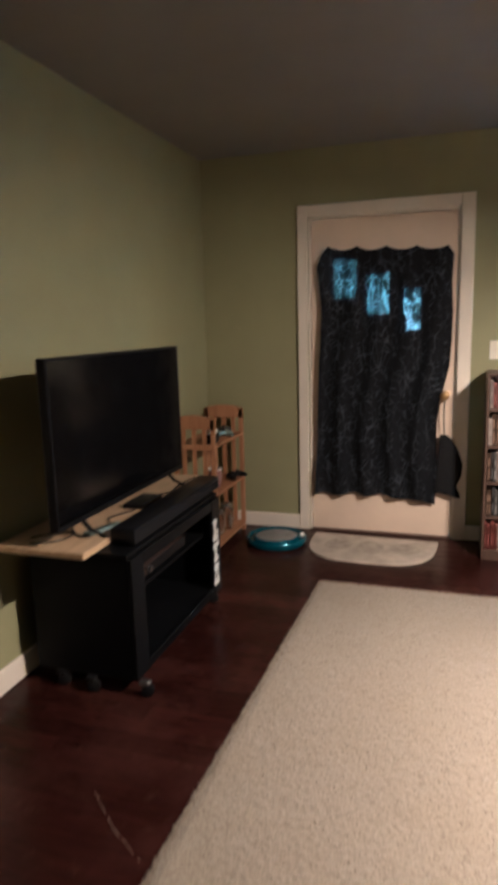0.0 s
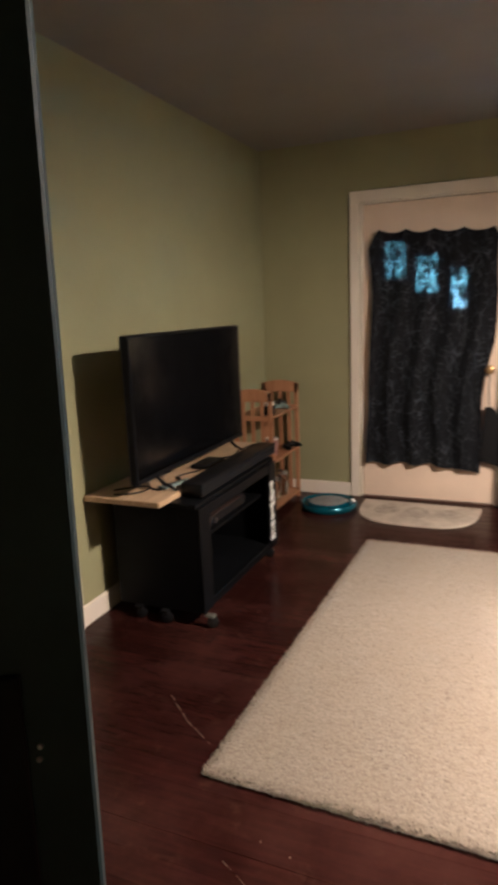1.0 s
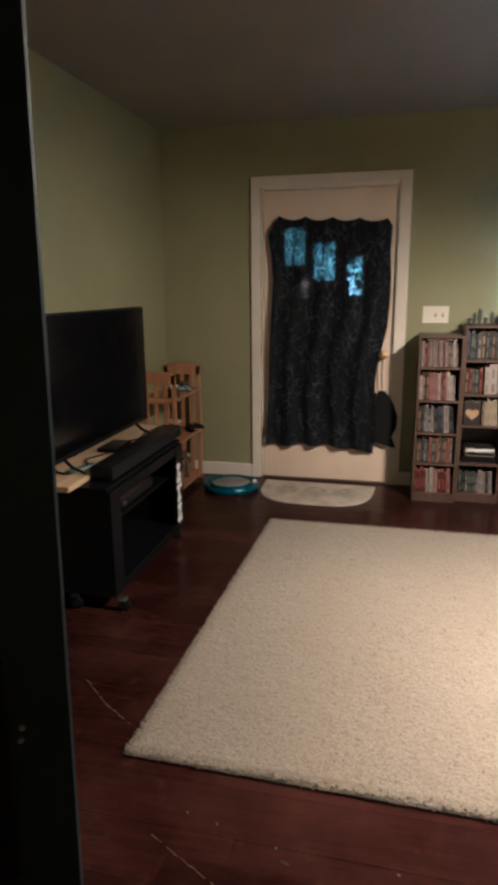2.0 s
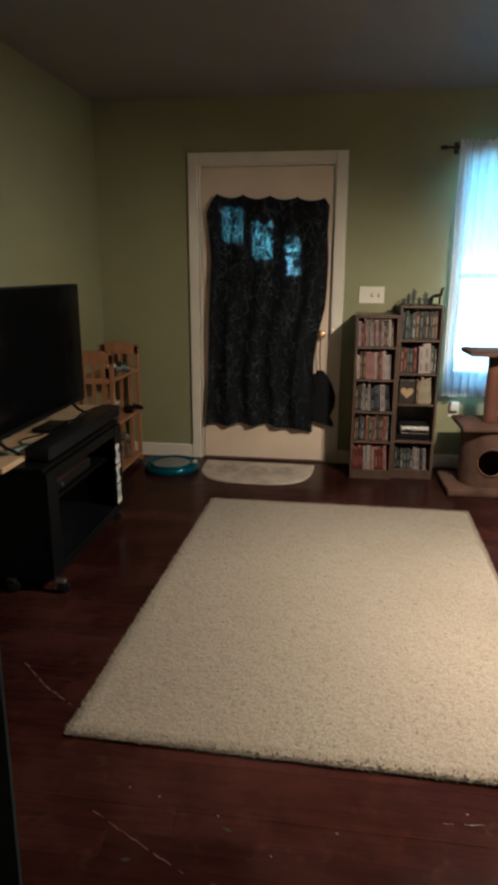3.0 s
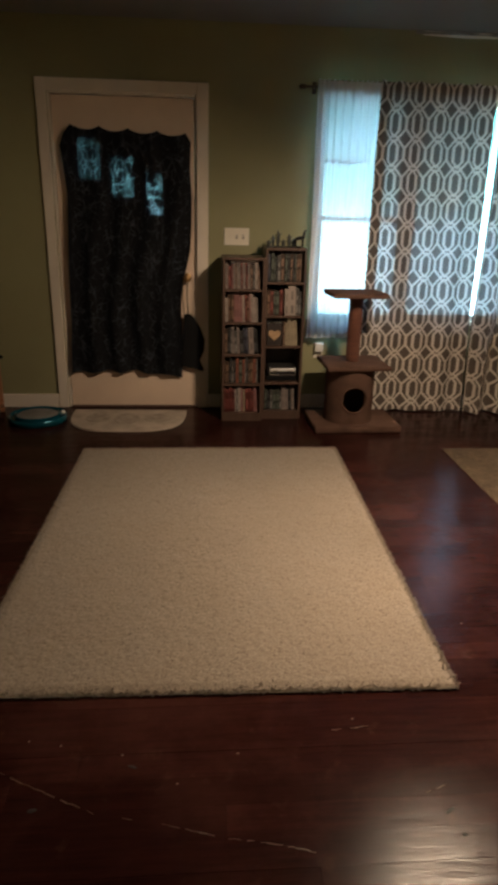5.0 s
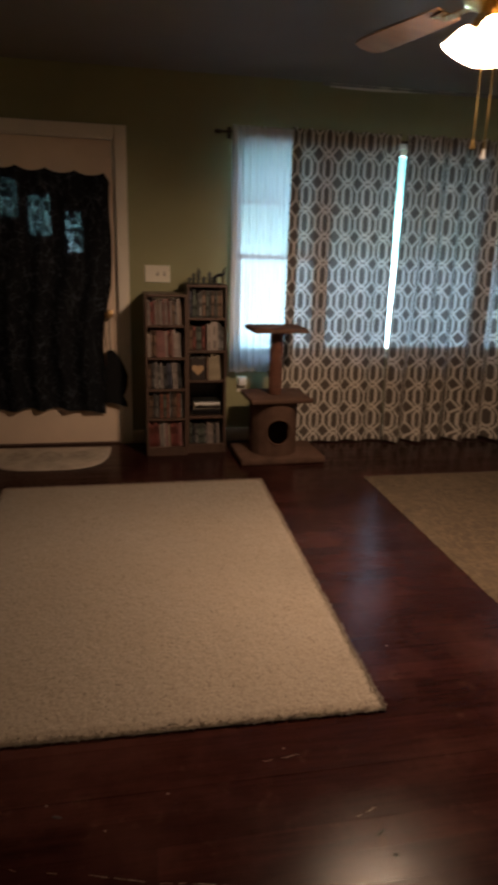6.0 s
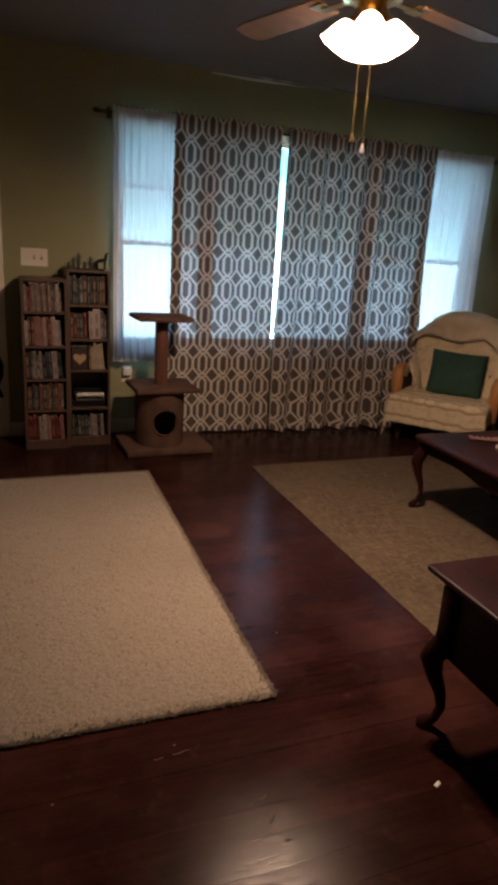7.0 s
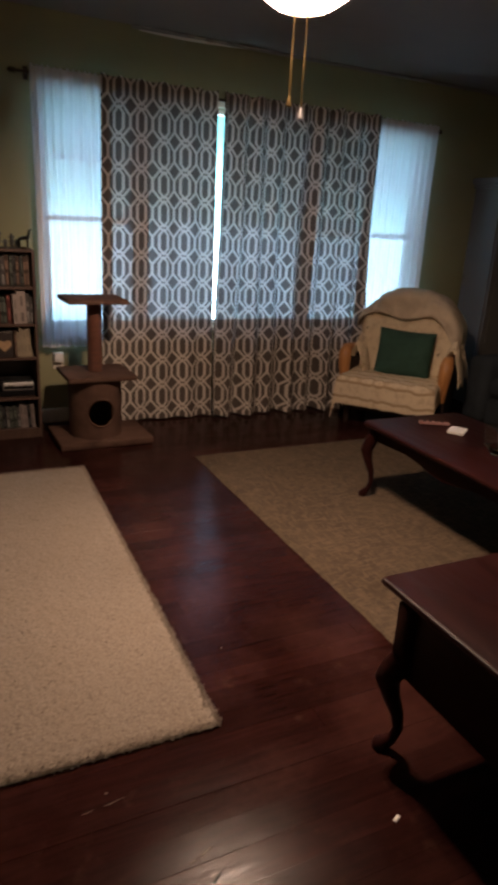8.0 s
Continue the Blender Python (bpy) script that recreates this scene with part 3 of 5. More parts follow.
# ---- ceiling fan with its light kit ----
def ceiling_fan(x, y):
    fan = thing("ceiling_fan", "brass ceiling fan with oak blades and lit frosted glass shades", "ceiling fan", (x, y, ROOM_Z))
    bm = bmesh.new()
    lathe(bm, [(0.015, -0.06), (0.05, -0.055), (0.068, -0.03), (0.07, 0.0)], 28)
    part("canopy", bm, M_BRASS, fan)
    bm = bmesh.new()
    tube(bm, [(0, 0, -0.05), (0, 0, -0.19)], 0.012, 12)
    part("downrod", bm, M_BRASS, fan)
    bm = bmesh.new()
    lathe(bm, [(0.03, -0.170), (0.09, -0.185), (0.115, -0.210), (0.12, -0.260), (0.10, -0.290), (0.06, -0.302)], 32)
    part("motor_housing", bm, M_BRASS, fan)
    for k in range(4):
        a = radians(17 + 90 * k)
        rot = Matrix.Rotation(a, 4, "Z")
        bm = bmesh.new()
        box(bm, 0.10, 0.24, -0.018, 0.018, -0.276, -0.270, bev=0.002, m=rot)
        box(bm, 0.20, 0.27, -0.045, 0.045, -0.271, -0.266, bev=0.002, m=rot)
        part("blade_bracket", bm, M_BRASS, fan)
        bm = bmesh.new()
        tip = [(0.22, -0.055), (0.45, -0.066), (0.66, -0.069), (0.705, -0.055), (0.72, -0.02), (0.72, 0.02), (0.705, 0.055), (0.66, 0.069), (0.45, 0.066), (0.22, 0.055)]
        lo = [bm.verts.new((px, py, -0.2655 + py * 0.16)) for px, py in tip]
        hi = [bm.verts.new((px, py, -0.2595 + py * 0.16)) for px, py in tip]
        bm.faces.new(lo[::-1])
        bm.faces.new(hi)
        for i in range(len(tip)):
            j = (i + 1) % len(tip)
            bm.faces.new((lo[i], lo[j], hi[j], hi[i]))
        bmesh.ops.transform(bm, matrix=rot, verts=bm.verts)
        part("blade", bm, M_BLADE, fan)
    bm = bmesh.new()
    lathe(bm, [(0.05, -0.302), (0.062, -0.365), (0.062, -0.365), (0.045, -0.385), (0.02, -0.398)], 28)
    part("light_hub", bm, M_BRASS, fan)
    for k in range(4):
        a = radians(61 + 90 * k)
        m = Matrix.Rotation(a, 4, "Z") @ Matrix.Translation((0.042, 0, -0.332)) @ Matrix.Rotation(radians(150), 4, "Y")
        bm = bmesh.new()
        lathe(bm, [(0.017, -0.01), (0.019, 0.03), (0.027, 0.034), (0.027, 0.044)], 18, m)
        part("lamp_holder", bm, M_BRASS, fan)
        bm = bmesh.new()
        prof = [(0.025, 0.034), (0.036, 0.042), (0.046, 0.060), (0.055, 0.084), (0.063, 0.106), (0.072, 0.122)]
        lathe(bm, prof, 28, m, caps=False)
        sh = part("shade", bm, M_SHADE, fan, "frosted white glass tulip shade", smooth=60)
        bm = bmesh.new()
        lathe(bm, [(0.012, 0.044), (0.014, 0.054), (0.021, 0.068), (0.023, 0.080), (0.017, 0.092), (0.005, 0.098)], 16, m)
        bl = part("bulb", bm, M_BULB, sh, "lit bulb", smooth=60)
        bl.visible_shadow = False
        data = bpy.data.lights.new("bulb_light", "POINT")
        data.energy, data.color, data.shadow_soft_size = LAMP_WATTS, LAMP_TINT, 0.018
        lo = new("bulb_light", data)
        lo.matrix_world = Matrix.Translation((x, y, ROOM_Z)) @ m @ Matrix.Translation((0, 0, 0.073))
    for dx, dy, z in ((0.012, -0.010, -0.735), (-0.020, 0.014, -0.70)):
        bm = bmesh.new()
        tube(bm, [(dx, dy, -0.385), (dx, dy, z)], 0.0032, 6)
        ch = part("pull_chain", bm, M_BRASS, fan)
        bm = bmesh.new()
        lathe(bm, [(0.003, 0.0), (0.006, -0.012), (0.010, -0.026), (0.011, -0.034), (0.004, -0.037)], 12, Matrix.Translation((dx, dy, z)))
        part("chain_pull", bm, M_STEEL if z < -0.72 else M_BRASS, ch)


ceiling_fan(*FAN)


# loose joint strip where the ceiling meets the window wall
bm = bmesh.new()
sheet(bm, lambda u, v: (3.10 + 0.92 * u, -0.006 - 0.010 * v - 0.006 * abs(noise.noise((u * 6, 0, 2))), 2.455 + 0.021 * v - 0.008 * math.sin(u * 5) * (1 - v)), 30, 3)
so = solid("trim_strip", bm, M_TRIM, "loose pale joint strip peeling under the ceiling", "trim", kind="structure", smooth=60)
so.modifiers.new("thick", "SOLIDIFY").thickness = 0.002


# ---- rugs and mat ----
def pile_rug(name, x0, x1, y0, y1, h, cell, relief, mat, label, ragged=0.006, shear=0.0, skew=0.0):
    nu, nv = int((x1 - x0) / cell), int((y1 - y0) / cell)
    rng = np.random.default_rng(4)
    jit = rng.random((nv + 1, nu + 1, 3))
    bm = bmesh.new()

    def f(u, v):
        i, j = round(u * nu), round(v * nv)
        a, b, c = jit[j, i]
        edge = i in (0, nu) or j in (0, nv)
        x = u * (x1 - x0) + shear * (v - 0.5) + (a - 0.5) * (ragged if edge else cell * 0.7)
        y = v * (y1 - y0) + skew * (1 - u) * (1 - v) + (b - 0.5) * (ragged if edge else cell * 0.7)
        w = noise.noise((x * 2.2, y * 2.2, 3.0)) * 0.004 + noise.noise((x * 14, y * 14, 1.0)) * 0.0015
        rim = min(i, nu - i, j, nv - j) * cell / 0.022
        full = h - relief + c * relief + w * relief / 0.010
        return (x, y, 0.002 if edge else full * min(1.0, 0.35 + 0.65 * rim))
    sheet(bm, f, nu, nv)
    return solid(name, bm, mat, label, "rug", (x0, y0, 0.001), smooth=None)


def shag_rug(x0, x1, y0, y1, shear, skew):
    """A shag rug: a low dense pile, standing tufts here and there and a ragged fringe of tufts round its sides."""
    rug = thing("area_rug", "cream shag area rug lying on the dark floorboards", "rug", (x0, y0, 0.001))
    w, d = x1 - x0, y1 - y0
    cell, h, relief = 0.0056, 0.017, 0.0045
    nu, nv = int(w / cell), int(d / cell)
    rg = np.random.default_rng(4)
    jit = rg.random((nv + 1, nu + 1, 3))
    bm = bmesh.new()

    def f(u, v):
        i, j = round(u * nu), round(v * nv)
        a, b, c = jit[j, i]
        rim = min(i, nu - i, j, nv - j)
        x = u * w + shear * (v - 0.5) + (a - 0.5) * (0.006 if rim == 0 else cell * 0.7)
        y = v * d + skew * (1 - u) * (1 - v) + (b - 0.5) * (0.006 if rim == 0 else cell * 0.7)
        swell = noise.noise((x * 2.2, y * 2.2, 3.0)) * 0.0022 + noise.noise((x * 17, y * 17, 1.0)) * 0.0014
        return (x, y, 0.002 if rim == 0 else (h - relief + c * relief + swell) * min(1.0, 0.30 + 0.70 * rim * cell / 0.034))
    sheet(bm, f, nu, nv)
    part("pile_bed", bm, M_RUG, rug, smooth=None)
    count, edge = 16000, 9000
    u, v = rg.random(count), rg.random(count)
    side = rg.integers(0, 4, edge)
    near = rg.random(edge) ** 2 * 0.010
    u[:edge] = np.where(side == 0, near, np.where(side == 1, 1 - near, u[:edge]))
    v[:edge] = np.where(side == 2, near, np.where(side == 3, 1 - near, v[:edge]))
    px, py = u * w + shear * (v - 0.5), v * d + skew * (1 - u) * (1 - v)
    ang = rg.random(count) * 6.283
    ang[:edge] = np.choose(side, [np.pi, 0.0, -np.pi / 2, np.pi / 2]) + rg.normal(0, 0.7, edge)
    lean = 0.009 * rg.random(count) + 0.003
    lean[:edge] += 0.008 * rg.random(edge)
    high = 0.0185 + 0.0040 * rg.random(count)
    high[:edge] = 0.006 + 0.012 * rg.random(edge)
    rad = 0.0030 + 0.0020 * rg.random(count)
    turn = rg.random(count) * 6.283
    vs = np.empty((count, 4, 3))
    for k in range(3):
        a = turn + k * 2.0944
        vs[:, k] = np.stack([px + rad * np.cos(a), py + rad * np.sin(a), np.full(count, 0.003)], 1)
    vs[:, 3] = np.stack([px + lean * np.cos(ang), py + lean * np.sin(ang), high], 1)
    base = np.arange(count)[:, None] * 4
    fs = np.concatenate([base + np.array([[0, 1, 3]]), base + np.array([[1, 2, 3]]), base + np.array([[2, 0, 3]])])
    me = bpy.data.meshes.new("shag_layer")
    me.from_pydata(vs.reshape(-1, 3).tolist(), [], fs.tolist())
    me.materials.append(M_RUG)
    top = new("shag_layer", me)
    top.parent = rug
    tagged(top, "ragged cream tufts of the shag pile", kind="stuff")


shag_rug(0.970, 2.494, -3.052, -0.918, 0.038, 0.024)
pile_rug("woven_rug", 3.195, 5.75, -3.45, -0.918, 0.010, 0.02, 0.002, M_RUG2, "brown flat-woven rug under the coffee table", 0.004)


def doormat():
    bm = bmesh.new()
    w, d = 0.80, 0.47
    out = [(-w / 2, 0.0)]
    for i in range(25):
        a = math.pi + math.pi * i / 24
        cx = math.copysign(abs(math.cos(a)) ** 0.62, math.cos(a)) * w / 2
        cy = -abs(math.sin(a)) ** 0.62 * d
        out.append((cx, cy))
    out.append((w / 2, 0.0))
    seen, pts = set(), []
    for p in out:
        q = (round(p[0], 4), round(p[1], 4))
        if q not in seen:
            seen.add(q)
            pts.append(p)
    lo = [bm.verts.new((x, y, 0)) for x, y in pts]
    hi = [bm.verts.new((x * 0.99, y * 0.99 - 0.002, 0.011)) for x, y in pts]
    bm.faces.new(lo[::-1])
    bm.faces.new(hi)
    for i in range(len(pts)):
        j = (i + 1) % len(pts)
        bm.faces.new((lo[i], lo[j], hi[j], hi[i]))
    mat = thing("doormat", "half-round grey-tan doormat on the floor at the front door", "doormat", (1.185, -0.11, 0.001), -1.5)
    part("mat_body", bm, M_MAT, mat)
    bm = bmesh.new()
    for cx, cy, rx, ry in ((-0.20, -0.20, 0.085, 0.10), (0.0, -0.22, 0.085, 0.12), (0.21, -0.20, 0.095, 0.10)):
        vs = lathe(bm, [(1.0, 0.0), (0.97, 0.0035)], 20, Matrix.Translation((cx, cy, 0.011)) @ Matrix.Diagonal((rx, ry, 1, 1)))
    part("mat_motif", bm, plain("darker mat motif", (0.385, 0.33, 0.27), 0.95, scale=20, vary=0.4, grain=160, relief=0.6, spec=0.1), mat, "darker woven ovals")


doormat()


# ---- television corner ----
def tv_stand():
    s = thing("tv_stand", "black painted television stand with open shelves on casters", "tv stand", (0.09, -2.19, 0.0))
    D, W, H0, H1 = 0.43, 0.93, 0.065, 0.555
    part("side_panel", B(0, D, 0, 0.022, H0, H1, bev=0.002), M_BLACK, s)
    part("side_panel", B(0, D, W - 0.022, W, H0, H1, bev=0.002), M_BLACK, s)
    part("bottom_panel", B(0, D, 0.023, W - 0.023, H0, H0 + 0.022), M_BLACK, s)
    part("top_panel", B(0, D + 0.005, -0.004, W + 0.004, H1 + 0.001, H1 + 0.02, bev=0.003), M_BLACK, s)
    part("back_panel", B(0.002, 0.008, 0.023, W - 0.023, H0 + 0.023, H1), M_BLACK, s)
    part("shelf", B(0.01, D - 0.03, 0.023, W - 0.10, 0.37, 0.386, bev=0.002), M_BLACK, s)
    part("front_stile", B(D + 0.001, D + 0.020, 0.0, 0.10, H0, H1, bev=0.003), M_BLACK, s)
    st = part("front_stile", B(D + 0.001, D + 0.020, W - 0.10, W, H0, H1, bev=0.003), M_BLACK, s)
    part("front_rail", B(D + 0.001, D + 0.018, 0.101, W - 0.101, H1 - 0.05, H1, bev=0.003), M_BLACK, s)
    part("front_rail", B(D + 0.001, D + 0.018, 0.101, W - 0.101, H0, H0 + 0.04, bev=0.003), M_BLACK, s)
    # white bone decal on the stile: long bars with knobbed ends
    bm = bmesh.new()
    yc = W - 0.068
    for y0, z0, y1, z1, r in ((yc - 0.004, 0.455, yc - 0.010, 0.345, 0.017), (yc - 0.010, 0.335, yc - 0.002, 0.235, 0.018), (yc - 0.012, 0.225, yc - 0.020, 0.115, 0.011), (yc + 0.012, 0.225, yc + 0.016, 0.115, 0.011), (yc + 0.024, 0.40, yc + 0.030, 0.31, 0.008)):
        n = 9
        vs0 = len(bm.verts)
        pts = [(0.0, y0 + (y1 - y0) * k / n, z0 + (z1 - z0) * k / n) for k in range(n + 1)]
        wide = [1.3, 1.9, 1.5, 0.95, 0.8, 0.8, 0.95, 1.5, 1.9, 1.2]
        tube(bm, pts, [r * q for q in wide], 10)
        bm.verts.ensure_lookup_table()
        for v in bm.verts[vs0:]:
            v.co.x = D + 0.0208 + max(0.0, v.co.x) * 0.12
    part("bone_decal", bm, M_BONE, st, "white bone-shaped decal")
    for cx, cy in ((0.10, 0.0), (0.24, -0.01), (D + 0.030, 0.015), (0.05, W - 0.05), (D - 0.03, W - 0.05)):
        bm = bmesh.new()
        lathe(bm, [(0.020, -0.011), (0.026, -0.008), (0.026, 0.008), (0.020, 0.011)], 18, pose(cx + 0.02, cy, 0.027, 90, 0, 25))
        wheel = part("caster", bm, M_PLASTIC, s)
        bm = bmesh.new()
        box(bm, cx - 0.012, cx + 0.032, cy - 0.016, cy + 0.016, 0.050, 0.0645, bev=0.004)
        part("caster_fork", bm, M_STEEL if cx > 0.4 and cy < 0.1 else M_PLASTIC, wheel)
    return s


tv_stand()
solid("wooden_board", B(0.008, 0.400, -2.285, -1.03, 0.577, 0.602, bev=0.003), M_PINE, "pale pine board laid over the black stand", "board")


def television():
    tv = thing("television", "large black flat-screen television, switched off, on the pine board", "television", (0.285, -1.71, 0.603))
    w, z0, z1 = 0.565, 0.062, 0.703
    bm = bmesh.new()
    box(bm, -0.030, 0.006, -w, w, z0, z1, bev=0.005, seg=2)
    box(bm, -0.062, -0.030, -w * 0.72, w * 0.72, z0 + 0.03, z0 + 0.38, bev=0.012, seg=2)
    part("housing", bm, M_PLASTIC, tv)
    part("screen", B(0.006, 0.0075, -w + 0.011, w - 0.011, z0 + 0.020, z1 - 0.011), M_SCREEN, tv, "dark glossy screen")
    bm = bmesh.new()
    for a, b, c, d in ((-w, w, z1 - 0.010, z1 - 0.001), (-w, w, z0 + 0.001, z0 + 0.019), (-w + 0.001, -w + 0.010, z0 + 0.02, z1 - 0.011), (w - 0.010, w - 0.001, z0 + 0.02, z1 - 0.011)):
        box(bm, 0.0062, 0.0105, a, b, c, d, bev=0.0015)
    part("bezel", bm, M_PLASTIC, tv)
    for sy in (-0.40, 0.40):
        for dx in (0.11, -0.12):
            bm = bmesh.new()
            tube(bm, [(-0.012, sy, z0 + 0.02), (-0.012 + dx * 0.45, sy, 0.035), (-0.012 + dx, sy + 0.01, 0.005)], [0.009, 0.008, 0.006], 8)
            part("foot", bm, M_PLASTIC, tv)


television()
bar = thing("soundbar", "long black soundbar in front of the television", "soundbar", (0.460, -1.645, 0.577))
bm = bmesh.new()
box(bm, -0.055, 0.055, -0.46, 0.46, 0.004, 0.066, bev=0.008, seg=2)
part("bar_body", bm, M_PLASTIC, bar)
bm = bmesh.new()
box(bm, 0.0552, 0.0565, -0.44, 0.44, 0.012, 0.050, bev=0.0005)
part("grille", bm, M_BLACKCLOTH, bar)
bm = bmesh.new()
lathe(bm, [(0.006, 0.0), (0.005, 0.003)], 12, pose(0.025, 0.05, 0.058))
part("button", bm, M_STEEL, bar)
for sy in (-0.35, 0.35):
    part("rubber_foot", B(-0.04, 0.04, sy - 0.02, sy + 0.02, 0, 0.004), M_PLASTIC, bar)

med = thing("media_player", "dark slim media player on the stand's shelf", "media player", (0.30, -1.75, 0.387))
part("case", B(-0.13, 0.17, -0.20, 0.20, 0.004, 0.052, bev=0.004), plain("brown-black metal case", (0.035, 0.022, 0.018), 0.4), med)
part("front_plate", B(0.1702, 0.174, -0.195, 0.195, 0.008, 0.048, bev=0.001), M_PLASTIC, med)
part("rubber_foot", B(-0.1, 0.14, -0.18, 0.18, 0.0, 0.004), M_PLASTIC, med)
bm = bmesh.new()
lathe(bm, [(0.013, 0), (0.012, 0.010)], 16, pose(0.174, -0.17, 0.028, 0, 90, 0))
part("knob", bm, M_STEEL, med)
box_ob = thing("set_top_box", "small black box with cables behind the soundbar", "set-top box", (0.30, -1.62, 0.603))
part("case", B(-0.05, 0.05, -0.10, 0.10, 0.0, 0.022, bev=0.004), M_PLASTIC, box_ob)
part("front_plate", B(0.0502, 0.0525, -0.095, 0.095, 0.003, 0.019), M_SCREEN, box_ob)
remote = thing("remote_control", "grey remote control lying on the pine board", "remote control", (0.33, -2.02, 0.603), 70)
part("case", B(-0.09, 0.09, -0.02, 0.02, 0, 0.014, bev=0.004), M_GREYGREEN, remote)
for k in range(5):
    part("button", B(-0.07 + k * 0.028, -0.055 + k * 0.028, -0.012, 0.012, 0.0142, 0.016), M_PLASTIC, remote)


def cable(pts, r, label):
    bm = bmesh.new()
    fine = []
    P = [Vector(p) for p in pts]
    for i in range(len(P) - 1):
        a, b, c, d = P[max(i - 1, 0)], P[i], P[i + 1], P[min(i + 2, len(P) - 1)]
        for k in range(6):
            s = k / 6
            fine.append(0.5 * ((2 * b) + (c - a) * s + (2 * a - 5 * b + 4 * c - d) * s * s + (3 * b - a - 3 * c + d) * s ** 3))
    fine.append(P[-1])
    tube(bm, fine, r, 6)
    solid("cable", bm, M_PLASTIC, label, "cable")


cable([(0.10, -2.18, 0.607), (0.20, -2.08, 0.607), (0.30, -2.12, 0.607), (0.34, -1.98, 0.607), (0.27, -1.88, 0.607), (0.32, -1.74, 0.607)], 0.004, "black cable lying loosely on the pine board")
cable([(0.28, -1.50, 0.607), (0.345, -1.42, 0.607), (0.33, -1.28, 0.607), (0.345, -1.10, 0.607)], 0.004, "black cable lying along the pine board")
cable([(0.14, -2.24, 0.607), (0.22, -2.2, 0.607), (0.24, -2.1, 0.607), (0.16, -1.98, 0.607), (0.18, -1.8, 0.607)], 0.0035, "black cable coiled under the television")


def folding_shelf():
    s = thing("folding_shelf", "orange pine folding bookshelf with slatted ends", "bookshelf", (0.02, -0.66, 0.0))
    D, W, H = 0.275, 0.55, 0.865
    for y in (0.0, W - 0.022):
        for x in (0.0, D - 0.03):
            part("post", B(x, x + 0.03, y, y + 0.022, 0, H - 0.012, bev=0.003), M_SHELFWOOD, s)
        bm = bmesh.new()
        n = 10
        top = [(D * i / n, H - 0.012 + 0.022 * math.sin(math.pi * i / n)) for i in range(n + 1)]
        a = [[bm.verts.new((x, yy, z)) for x, z in top] for yy in (y, y + 0.022)]
        b = [[bm.verts.new((x, yy, H - 0.075)) for x, z in top] for yy in (y, y + 0.022)]
        for i in range(n):
            for q in ((a[0][i], a[0][i + 1], b[0][i + 1], b[0][i]), (a[1][i + 1], a[1][i], b[1][i], b[1][i + 1]), (a[0][i + 1], a[0][i], a[1][i], a[1][i + 1]), (b[0][i], b[0][i + 1], b[1][i + 1], b[1][i])):
                bm.faces.new(q)
        for i in (0, n):
            bm.faces.new((a[0][i], a[1][i], b[1][i], b[0][i]))
        part("top_rail", bm, M_SHELFWOOD, s)
        for z in (0.03, 0.36, 0.66):
            part("end_rail", B(0.031, D - 0.031, y + 0.003, y + 0.019, z, z + 0.035, bev=0.002), M_SHELFWOOD, s)
        for k in range(3):
            x = 0.055 + k * 0.068
            for z0, z1 in ((0.066, 0.359), (0.396, 0.659), (0.696, H - 0.076)):
                part("slat", B(x, x + 0.026, y + 0.006, y + 0.016, z0, z1), M_SHELFWOOD, s)
    for z in (0.045, 0.375, 0.675):
        sh = part("shelf", B(0.004, D + 0.004, 0.024, W - 0.024, z, z + 0.016, bev=0.002), M_SHELFWOOD, s)
    return s


folding_shelf()


# small things on the pine shelf
def controller(at, turn, mat, label):
    c = thing("game_controller", label, "game controller", at, turn)
    bm = bmesh.new()
    box(bm, -0.05, 0.05, -0.025, 0.03, 0.006, 0.036, bev=0.012, seg=2)
    tube(bm, [(-0.05, 0.0, 0.022), (-0.07, -0.035, 0.016), (-0.066, -0.065, 0.013)], [0.020, 0.017, 0.010], 10)
    tube(bm, [(0.05, 0.0, 0.022), (0.07, -0.035, 0.016), (0.066, -0.065, 0.013)], [0.020, 0.017, 0.010], 10)
    part("body", bm, mat, c, smooth=60)
    for x in (-0.025, 0.025):
        bm = bmesh.new()
        lathe(bm, [(0.007, 0.0), (0.006, 0.01), (0.010, 0.013), (0.009, 0.017)], 12, Matrix.Translation((x, -0.012, 0.035)))
        part("thumbstick", bm, M_PLASTIC, c)


controller((0.20, -0.34, 0.692), 60, M_GREYGREEN, "grey-green game controller on the pine shelf")
controller((0.17, -0.20, 0.692), 110, M_FIG, "dark game controller on the pine shelf")
controller((0.25, -0.22, 0.392), 75, M_PLASTIC, "black game controller hanging over the shelf edge")


def mug(at):
    m = thing("mug", "mauve mug with a pale rim on the shelf", "mug", at)
    bm = bmesh.new()
    lathe(bm, [(0.030, 0.0), (0.036, 0.004), (0.041, 0.06), (0.043, 0.118), (0.039, 0.118), (0.037, 0.06), (0.030, 0.012)], 22)
    part("cup", bm, M_MUG, m, smooth=60)
    bm = bmesh.new()
    lathe(bm, [(0.0435, 0.112), (0.045, 0.118), (0.043, 0.124), (0.038, 0.12)], 22, caps=False)
    part("rim", bm, M_WHITE, m)


mug((0.22, -0.48, 0.392))


